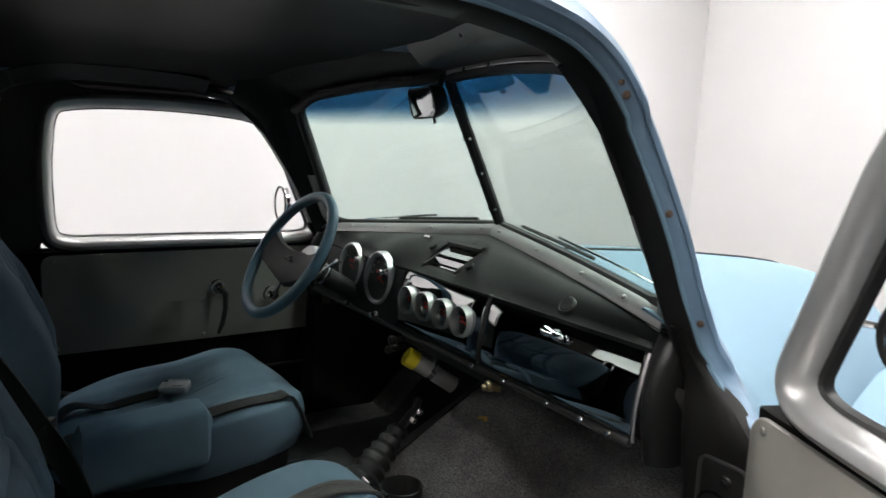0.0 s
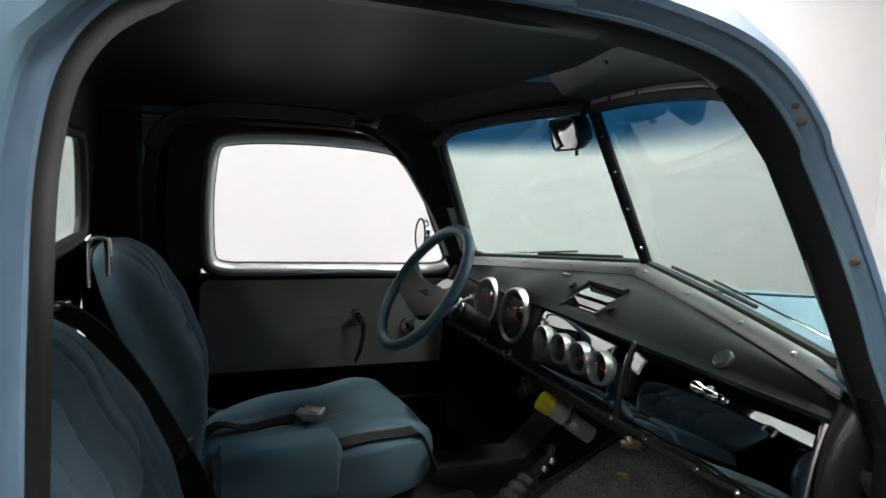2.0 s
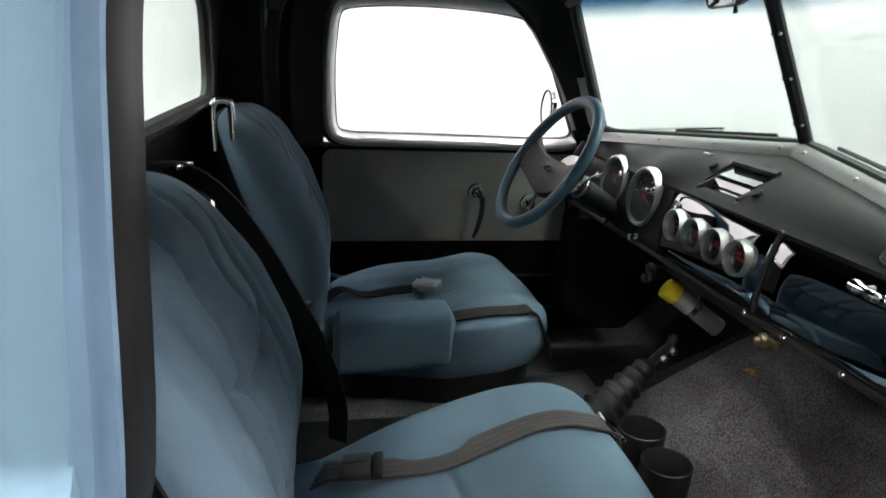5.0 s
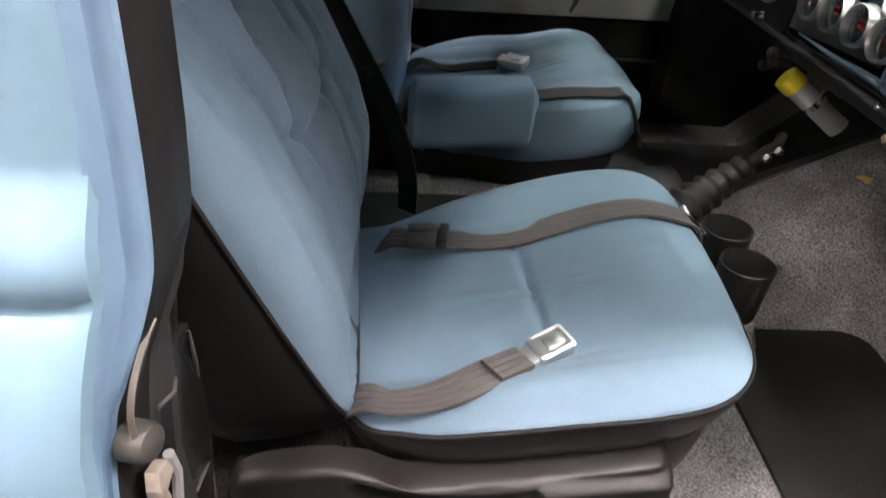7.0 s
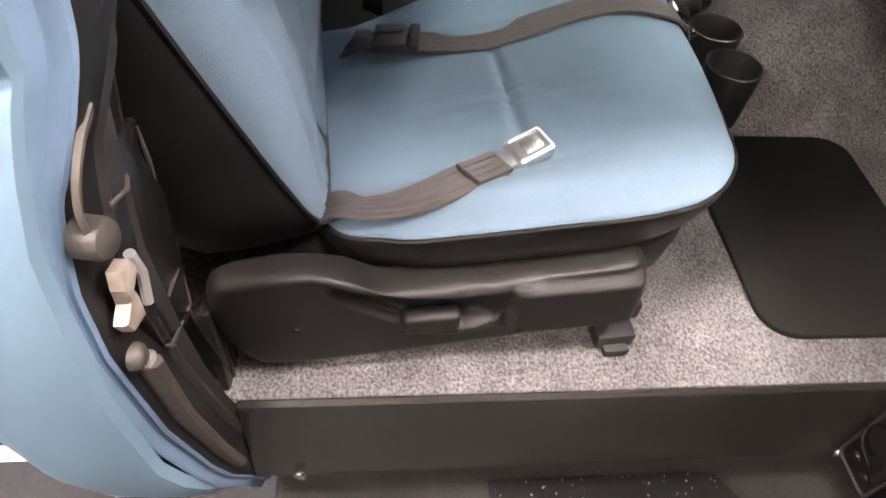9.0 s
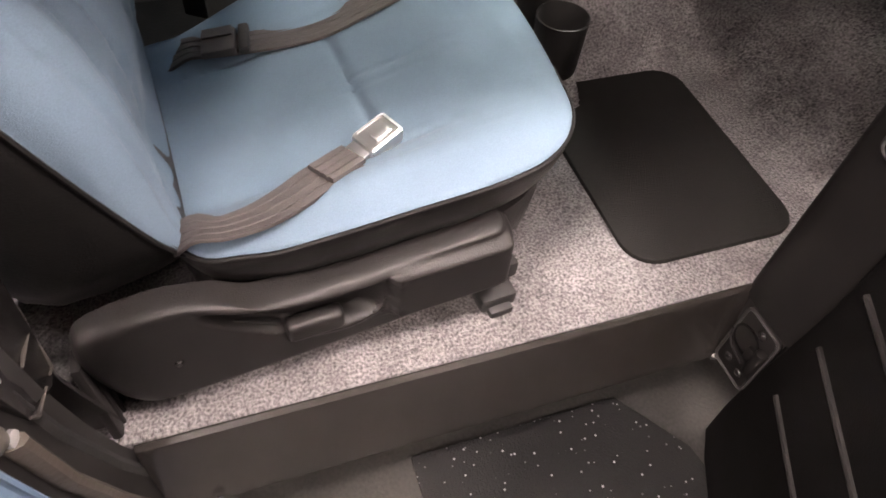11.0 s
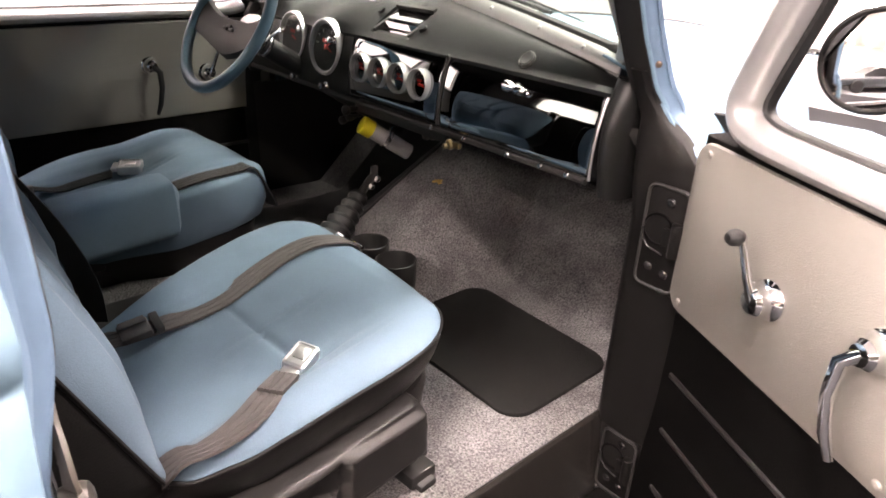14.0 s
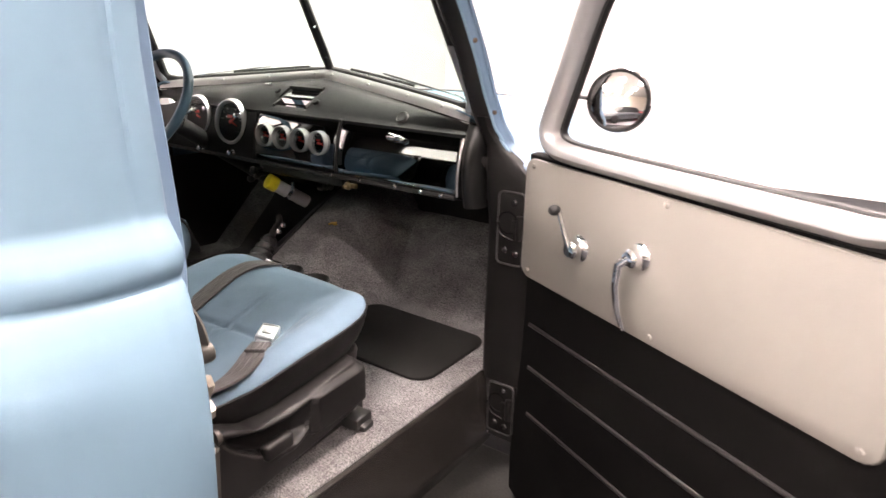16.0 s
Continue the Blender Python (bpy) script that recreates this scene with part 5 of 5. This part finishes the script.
def skirt_relief(u, z, k):
    """Outward height of the moulded seat base cover: raised end, lever recess with a rounded lip."""
    w = -.034 + .034 * math.sqrt(max(0, 1 - k ** 26))
    w += .015 * ease(-.543, -.530, u) * ease(.690, .698, z) * (1 - ease(.765, .778, z)) * (1 - ease(-.39, -.378, u))
    zu = interp(u, [(-.75, .800), (-.70, .782), (-.66, .768), (-.60, .760), (-.545, .764)])
    zl = interp(u, [(-.75, .790), (-.71, .752), (-.67, .722), (-.63, .704), (-.585, .698), (-.555, .712), (-.545, .74)])
    inside = ease(zl - .002, zl + .010, z) * (1 - ease(zu - .008, zu + .002, z)) * ease(-.745, -.715, u) * (1 - ease(-.575, -.545, u))
    w -= .020 * inside
    w += .007 * math.exp(-((z - zu - .006) / .006) ** 2) * ease(-.76, -.70, u) * (1 - ease(-.55, -.53, u))
    w += .004 * math.exp(-((z - zl + .005) / .005) ** 2) * ease(-.66, -.62, u) * (1 - ease(-.55, -.53, u))
    return w


CUSHION = [(.185, -.238), (.226, -.175), (.239, -.09), (.240, .02), (.238, .095), (.228, .155), (.198, .200), (.134, .234), (.03, .256), (-.09, .270), (-.19, .268), (-.245, .245), (-.270, .20), (-.276, .14), (-.262, .06), (-.238, -.02), (-.212, -.10), (-.188, -.18), (-.165, -.262), (0, -.275)]
BACK = [(.165, -.010), (.196, .025), (.206, .09), (.209, .20), (.207, .30), (.201, .39), (.184, .455), (.130, .490), (.03, .502), (-.06, .503), (-.145, .496), (-.205, .472), (-.238, .41), (-.248, .32), (-.250, .20), (-.240, .10), (-.215, .035), (-.170, -.012), (0, -.02)]


def make_seat(cx, cy, sg, rise, label, boat=0.0, nose=0.0, bolster=.50):
    """A bucket seat, slightly toed in; in its own plan a points to the door and b forward."""
    s = thing("bucket_seat", label, "car seat", "front seats", at=(cx, cy, .63))
    ct, st = math.cos(TOE_IN), math.sin(TOE_IN)

    def W(a, b, z):
        return V(cx + sg * (a * ct - b * st), cy + a * st + b * ct, z + rise)

    slim = [(-.26, .74), (-.1, .82), (.05, .90), (.15, 1), (.3, 1)]
    outline = [(p.x, p.y) for p in catmull([(a * (lerp(1, interp(b, slim), boat) if a > 0 else 1), b, 0) for a, b in CUSHION], 8)]

    def top(a, b):
        z = interp(b, [(-.28, .792), (-.15, .806), (-.05, .822), (.05, .839), (.14, .856), (.21, .868), (.28, .868)])
        back = 1 - ease(-.12, .22, b)
        z += ease(.10, .20, a) * lerp(.014, .046, back) + ease(.10, .23, -a) * lerp(.016, .040, back)
        return z + nose * ease(.02, .16, b)

    def hgt(a, b, k):
        edge = 1 - k ** 8
        z = top(a, b) - .018 * (1 - math.sqrt(max(0, 1 - k ** 9)))
        z += .007 * math.exp(-((b - .12) / .10) ** 2) * math.exp(-(a / .14) ** 2)
        z -= .006 * math.exp(-((b - .002) / .007) ** 2) * edge * (1 - ease(.10, .125, abs(a - .004)))
        for q in (-.012, .010):
            z -= .0020 * math.exp(-((a - q) / .004) ** 2) * edge * (1 - ease(.12, .16, b))
        for q in (-.118, .126):
            z -= .006 * math.exp(-((a - q) / .008) ** 2) * edge * (1 - ease(.03, .13, b))
        for q in (-.152, .158):
            z -= .0022 * math.exp(-((a - q) / .005) ** 2) * edge * (1 - ease(.10, .20, b))
        return z + (.0030 * noise.noise(V(a * 11, b * 11, cx)) + .0014 * noise.noise(V(a * 34, b * 22, cx + 3))) * edge

    bm = B()
    pillow(bm, outline, hgt, W, 46)
    SEAT_TOP.append(BVHTree.FromBMesh(bm))
    part("cushion", bm, VELOUR, s, "blue velour cushion")

    def wall(i, dz, k):
        a, b = outline[i % len(outline)]
        return W(a * k, b * (1 - (1 - k) * (1 + .8 * max(0, b / .27))), top(a, b) - .018 + dz)
    n = len(outline)
    sides = [(range(152, 160 + 62), BLACK_PLASTIC, "cushion_shell", "black vinyl cushion side", ((.001, .996), (-.004, 1.004), (-.014, 1.002), (-.035, .985), (-.055, .955), (-.075, .91))),
             (range(61, 153), VELOUR, "cushion_side", "blue velour cushion side", ((.001, .996), (-.006, 1.006), (-.03, 1.014), (-.065, 1.010), (-.098, .985), (-.110, .95)))]
    for idx, m_, nm, lb, rows in sides:
        bm = B()
        slab(bm, [[wall(i, dz, k) for i in idx] for dz, k in rows], .003)
        part(nm, bm, m_, s, lb)
    bm = B()
    tube(bm, [wall(i, .000, 1.003) for i in range(152, 160 + 62)], .0028, 6)
    part("piping", bm, BLACK_TRIM, s, "black seam piping")
    bm = B()
    loft(bm, [[W(a * k, b * k - .01, z) for a, b in outline] for k, z in ((.93, .775), (.95, .765), (.93, .72), (.86, .67), (.80, .655))])
    part("seat_pan", bm, BLACK_PLASTIC, s, "black seat pan")

    # backrest
    lean = radians(22)

    def bk(x, h, w):
        return W(x, -.237 - math.sin(lean) * h + math.cos(lean) * w, .815 + math.cos(lean) * h + math.sin(lean) * w)
    bl = [(p.x, p.y) for p in catmull([(a, b, 0) for a, b in BACK], 8)]

    def bh(x, h, k):
        edge = 1 - k ** 9
        xr = x + .008
        thick = interp(h, [(-.02, .018), (.04, .036), (.10, .072), (.16, .098), (.22, .106), (.32, .106), (.41, .088), (.49, .062)])
        thick *= interp(x, [(-.22, 1.02), (-.05, .90), (.10, .5 + .5 * bolster - .13), (.21, bolster)])
        z = thick * max(0, 1 - k ** 8) ** .5
        z -= .012 * (1 - ease(.085, .150, abs(xr))) * edge * (1 - ease(.34, .44, h))
        ch = interp(h, [(0, .135), (.2, .112), (.32, .098), (.49, .125)])
        z -= .011 * math.exp(-((abs(xr) - ch) / .007) ** 2) * edge
        z -= .004 * math.exp(-((abs(xr) - ch - .020) / .006) ** 2) * edge
        inner = interp(h, [(0, .045), (.20, .050), (.27, .060), (.34, .040), (.49, .048)])
        z -= .008 * math.exp(-((abs(xr) - inner) / .007) ** 2) * edge
        if abs(xr) < ch:
            z -= .010 * math.exp(-((h - .255 - .45 * max(0, abs(xr) - .03)) / .010) ** 2) * edge
        z -= .005 * math.exp(-((x - .168) / .006) ** 2) * edge
        return z + (.0030 * noise.noise(V(x * 12, h * 12, cx + 5)) + .0014 * noise.noise(V(x * 30, h * 18, cx + 9))) * edge
    bm = B()
    pillow(bm, bl, bh, bk, 46)
    part("backrest", bm, VELOUR, s, "blue velour backrest")
    bm = B()
    rings = []
    for w, k in ((.002, .994), (-.004, 1.004), (-.018, 1.004), (-.045, .985), (-.070, .95), (-.085, .88)):
        rings.append([bk(x * k, .22 + (h - .22) * k, w * interp(h, [(0, 1.9), (.15, 1.5), (.3, .9), (.49, .35)])) for x, h in bl])
    loft(bm, rings)
    part("backrest_shell", bm, BLACK_TRIM, s, "black vinyl backrest shell")
    bm = B()
    tube(bm, [bk(x * 1.003, h, .0) for x, h in bl], .0028, 6, closed=True)
    part("piping", bm, BLACK_TRIM, s, "black seam piping")
    # moulded base covers with lever
    for side in (1, -1):
        prof = catmull([(-.85, .795, 0), (-.865, .74, 0), (-.840, .662, 0), (-.79, .647, 0), (-.60, .655, 0), (-.42, .668, 0), (-.383, .675, 0), (-.372, .695, 0), (-.375, .755, 0), (-.384, .776, 0), (-.41, .785, 0), (-.52, .780, 0), (-.62, .778, 0), (-.68, .785, 0), (-.73, .806, 0), (-.79, .812, 0)], 10)
        ao = .252 if side > 0 else .190

        def K(u, z, w):
            return W(side * (ao + w), u + .50, z)
        bm = B()
        pillow(bm, [(p.x, p.y) for p in prof], skirt_relief, K, 56)
        sk = part("side_skirt", bm, BLACK_PLASTIC, s, "black moulded seat base cover")
        turn = Matrix.Rotation(sg * TOE_IN, 3, "Z")
        bm = B()
        box(bm, K(-.628, .720, .0), (.022, .066, .030), turn, bev=.007, seg=3)
        part("lever", bm, BLACK_PLASTIC, sk)
        bm = B()
        box(bm, K(-.692, .738, -.012), (.008, .062, .012), turn @ Matrix.Rotation(radians(-32), 3, "X"), .002)
        part("slot", bm, RUBBER, sk)
        if side > 0:
            screw(sk, K(-.775, .722, -.001), W(1, 0, 0) - W(0, 0, 0), .0045, BLACK_GLOSS)
        bm = B()
        box(bm, W(side * .205, -.06, .642), (.028, .44, .030), turn, bev=.004)
        part("rail", bm, RUBBER, s)
        bm = B()
        box(bm, W(side * .236, .112, .639), (.046, .052, .026), turn, bev=.005)
        box(bm, W(side * .250, .112, .630), (.040, .034, .014), turn, bev=.004)
        part("rail_foot", bm, RUBBER, s)
    return s, W, bk


make_seat(.392, -.530, 1, 0, "blue velour bucket seat with black base, passenger side")
driver, seat_at, back_at = make_seat(-.380, -.492, -1, .014, "blue velour bucket seat with armrest, behind the steering wheel", 1.0, .014, .82)
bm = B()
rings = []
for k in range(19):
    t = k / 18
    e = max(0, 1 - abs(2 * t - 1) ** 16) ** .5
    hw, hh = .052 * (.62 + .38 * e), .064 * (.62 + .38 * e)
    c = V(lerp(-.150, -.152, t), lerp(-.705, -.452, t), lerp(.842, .856, t))
    rings.append([c + V(math.copysign(abs(math.cos(a)) ** .42, math.cos(a)) * hw, 0, math.copysign(abs(math.sin(a)) ** .45, math.sin(a)) * hh) for a in [2 * math.pi * q / 40 for q in range(40)]])
loft(bm, rings)
part("armrest", bm, VELOUR, driver, "padded blue velour armrest folded down")
bm = B()
cyl(bm, (-.24, -.70, .845), (-.12, -.70, .845), .02, bev=.003)
part("armrest_pivot", bm, BLACK_PLASTIC, driver)
# chrome hoop on the driver seat back
hoop = thing("headrest_hoop", "bent chrome bar standing in the seat top", "headrest bar", at=(-.19, -.90, 1.25))
bm = B()
tube(bm, catmull([(-.185, -.925, 1.23), (-.185, -.926, 1.302), (-.186, -.918, 1.322), (-.195, -.898, 1.322), (-.198, -.892, 1.305), (-.198, -.892, 1.23)], 5, False), .0066, 10)
part("bar", bm, CHROME, hoop)


# ---- belts ----
def buckle(parent, c, u, n, sx=.060, sy=.045, label="square chrome belt buckle"):
    c, u, n = Vector(c), Vector(u).normalized(), Vector(n).normalized()
    n = (n - u * n.dot(u)).normalized()
    v = n.cross(u)
    bm = B()
    rings = [[c + u * (x * k) + v * (y * k) + n * w for x, y in rrect(sx, sy, .005)] for k, w in ((.90, -.012), (1, -.008), (1, .004), (.96, .009), (.80, .0105), (.78, .0085), (.02, .0085))]
    loft(bm, rings)
    b = part("buckle", bm, BUCKLE, parent, label)
    bm = B()
    box(bm, c + n * .0095 + u * (sx * .04), (sx * .44, sy * .50, .004), Matrix((u, v, n)).transposed(), .0015)
    part("button", bm, BUCKLE, b)
    bm = B()
    box(bm, c - u * (sx * .5 + .006), (.016, sy * .72, .010), Matrix((u, v, n)).transposed(), .002)
    part("tongue", bm, BUCKLE, b)


b1 = thing("lap_belt", "grey webbing lap belt half with adjuster, lying over the cushion", "seat belt", "seat belts", at=(.28, -.5, .84))
mid = [on_seat(0, x, y, .003) for x, y in ((.256, -.722), (.260, -.690), (.268, -.63), (.270, -.58), (.268, -.533), (.256, -.48), (.246, -.445), (.236, -.40), (.234, -.365), (.238, -.335), (.243, -.310), (.246, -.290))]
pts = catmull([V(.255, -.765, .79)] + mid + [V(.248, -.266, .858), V(.246, -.256, .830)], 3, False)
bm = B()
strap(bm, pts, .046, (1, .12, .0), .003)
part("webbing", bm, BELT, b1)
bm = B()
for x, y, ln in ((.262, -.676, .046),):
    box(bm, on_seat(0, x, y, .008), (.050, ln, .011), Matrix.Rotation(radians(-6), 3, "Z") @ Matrix.Rotation(radians(8), 3, "X"), .003)
part("adjuster", bm, BELT, b1, "grey adjuster slide")
for dx in (-.012, .012):
    bm = B()
    box(bm, on_seat(0, .262 + dx, -.676, .0142), (.020, .040, .002), Matrix.Rotation(radians(-6), 3, "Z") @ Matrix.Rotation(radians(8), 3, "X"), .0008)
    part("adjuster_rib", bm, BELT, b1)
bm = B()
box(bm, on_seat(0, .266, -.643, .010), (.057, .014, .011), Matrix.Rotation(radians(-6), 3, "Z") @ Matrix.Rotation(radians(8), 3, "X"), .003)
part("slide_bar", bm, RUBBER, b1)
bm = B()
box(bm, (.238, -.262, .856), (.056, .009, .032), Matrix.Rotation(radians(48), 3, "X"), .003)
cyl(bm, (.205, -.252, .846), (.268, -.252, .846), .007, bev=.002)
part("tongue", bm, CHROME, b1, "chrome belt tongue")
b2 = thing("lap_belt", "grey webbing lap belt half with chrome buckle on the cushion", "seat belt", "seat belts", at=(.57, -.65, .84))
mid = [on_seat(0, x, y, h) for x, y, h in ((.607, -.705, .009), (.603, -.672, .006), (.592, -.640, .005), (.570, -.606, .005), (.548, -.578, .006), (.536, -.562, .008))]
pts = catmull([V(.570, -.770, .800), V(.596, -.735, .842)] + mid, 4, False)
bm = B()
strap(bm, pts, .044, [Vector((.85, .2, .45)).lerp(Vector((.83, .53, .02)), min(1, i / (len(pts) - 9))) for i in range(len(pts))], .003)
part("webbing", bm, BELT, b2)
buckle(b2, on_seat(0, .511, -.524, .018), (-.50, .86, .10), (.22, -.10, 1), .052, .036)
bm = B()
strap(bm, [on_seat(0, x, y, h) for x, y, h in ((.566, -.600, .010), (.556, -.587, .012), (.544, -.572, .012), (.534, -.558, .013))], .036, (.83, .53, .02), .004)
part("folded_webbing", bm, BELT, b2, "folded webbing end")
b3 = thing("lap_belt", "black webbing lap belt with chrome buckle on the driver seat", "seat belt", "seat belts", at=(-.5, -.55, .85))
pts = catmull([V(-.47, -.72, .81), V(-.46, -.68, .838)] + [on_seat(1, x, y, .004, .83) for x, y in ((-.452, -.62), (-.446, -.57), (-.440, -.53), (-.430, -.50))], 4, False)
bm = B()
strap(bm, pts, .040, (1, .3, 0), .003)
part("webbing", bm, BELT_DARK, b3)
buckle(b3, on_seat(1, -.410, -.462, .013), (.50, .86, 0), (.1, -.15, 1), .054, .044)
b4 = thing("lap_belt", "black webbing lap belt over the driver cushion front", "seat belt", "seat belts", at=(-.15, -.4, .85))
pts = catmull([on_seat(1, x, y, .003, .862) for x, y in ((-.172, -.52), (-.160, -.47), (-.150, -.42), (-.142, -.38), (-.136, -.345), (-.130, -.312), (-.126, -.285))] + [V(-.122, -.255, .845), V(-.12, -.243, .81)], 4, False)
bm = B()
strap(bm, pts, .044, (1, .15, 0), .003)
part("webbing", bm, BELT_DARK, b4)
b5 = thing("shoulder_belt", "black belt running down between the seats", "seat belt", "seat belts", at=(.02, -.8, 1.0))
pts = catmull([(.24, -.968, 1.272), (.19, -.945, 1.268), (.150, -.925, 1.258), (.128, -.897, 1.238), (.120, -.855, 1.192), (.118, -.812, 1.122), (.118, -.772, 1.045), (.118, -.738, .975), (.118, -.712, .900), (.118, -.700, .84), (.118, -.70, .78)], 6, False)
bm = B()
strap(bm, pts, .038, (.5, .75, .35), .003)
part("webbing", bm, BELT_DARK, b5)
bm = B()
box(bm, (.118, -.756, 1.025), (.052, .012, .016), Matrix.Rotation(radians(-28), 3, "Z"), .003)
part("guide", bm, BLACK_PLASTIC, b5)
bm = B()
box(bm, (.152, -.918, 1.262), (.034, .016, .010), Matrix.Rotation(radians(-28), 3, "Z"), .003)
part("guide", bm, CHROME, b5, "small metal belt guide")

# ---- console, shifter, cups ----
bm = B()
box(bm, (.045, -.60, .665), (.21, .46, .11), bev=.02, seg=3)
tagged(part("seat_console", bm, HEADLINER), "low black box between the seats", "console")
sh = thing("gear_shifter", "black shift lever with ribbed rubber boot on the tunnel", "gear lever", at=(.05, -.2, .70))
bm = B()
prof = []
p0, p1 = V(.030, -.205, .725), V(-.036, -.050, .818)
axis = (p1 - p0).normalized()
L = (p1 - p0).length
for k in range(15):
    t = k / 14
    prof.append((lerp(.050, .024, t) * (1.0 if k % 2 else .80), t * L))
lathe(bm, prof, p0, axis, seg=24)
part("boot", bm, BLACK_PLASTIC, sh, "ribbed black rubber boot")
bm = B()
tube(bm, [p1 - axis * .02, p1 + axis * .05, V(-.055, .005, .850), V(-.075, .02, .862)], .010, 10)
part("lever", bm, BLACK_PAINT, sh)
for c in ((-.056, .012, .840), (-.047, -.012, .828)):
    bm = B()
    cyl(bm, Vector(c) + V(-.012, .004, -.004), Vector(c) + V(.014, -.006, .004), .009, bev=.002)
    part("clamp", bm, CHROME, sh, "chrome clamp")
for c in ((.146, -.150), (.250, -.157)):
    cup = thing("cup_holder", "round black plastic cup holder on the carpeted tunnel", "cup holder", "cup holders", at=(c[0], c[1], .70))
    bm = B()
    lathe(bm, [(.001, .690), (.036, .690), (.039, .694), (.043, .782), (.0435, .788), (.0415, .7895), (.040, .786), (.036, .706), (.001, .704)], (c[0], c[1], 0), (0, 0, 1), seg=36, cap=False)
    part("cup", bm, BLACK_PLASTIC, cup)
# floor mat
bm = B()
plate(bm, [(u + .428, v - .036) for u, v in rrect(.405, .292, .05, 8)], lambda u, v, w: (u + .06 * 0, v, .622 + w + .002 * math.sin(u * 30) * (1 if w > 0 else 0)), .009, .004)
tagged(part("floor_mat", bm, MAT_BLACK), "black carpet floor mat with rounded corners", "floor mat")
# pump tube under the dash
tb = thing("tube_canister", "grey plastic tube with yellow cap clipped under the dash", "canister", at=(-.04, .03, .95))
a, b = V(-.062, -.020, .980), V(-.018, .085, .905)
dn = (b - a).normalized()
bm = B()
cyl(bm, a + dn * .022, b, .0195, bev=.002)
part("tube", bm, GREY_TUBE, tb)
bm = B()
cyl(bm, a - dn * .006, a + dn * .026, .0225, bev=.004)
part("cap", bm, YELLOW, tb, "yellow cap")
bm = B()
m_ = a.lerp(b, .5)
cyl(bm, m_ - dn * .006, m_ + dn * .006, .0215)
box(bm, m_ + V(.022, 0, .02), (.006, .012, .03), bev=.002)
part("clip", bm, CHROME, tb)
bm = B()
plate(bm, [(.000, 0), (.012, .006), (.024, .003), (.030, .010), (.020, .012), (.022, .018), (.010, .014), (.002, .010)], lambda u, v, w: (.035 + u, .118 + v * .9, carpet_z(.045, .124) + .002 + w + v * .4), .003, .0005)
tagged(part("leaf", bm, LEAF), "small dry yellow leaf on the grey carpet", "leaf")
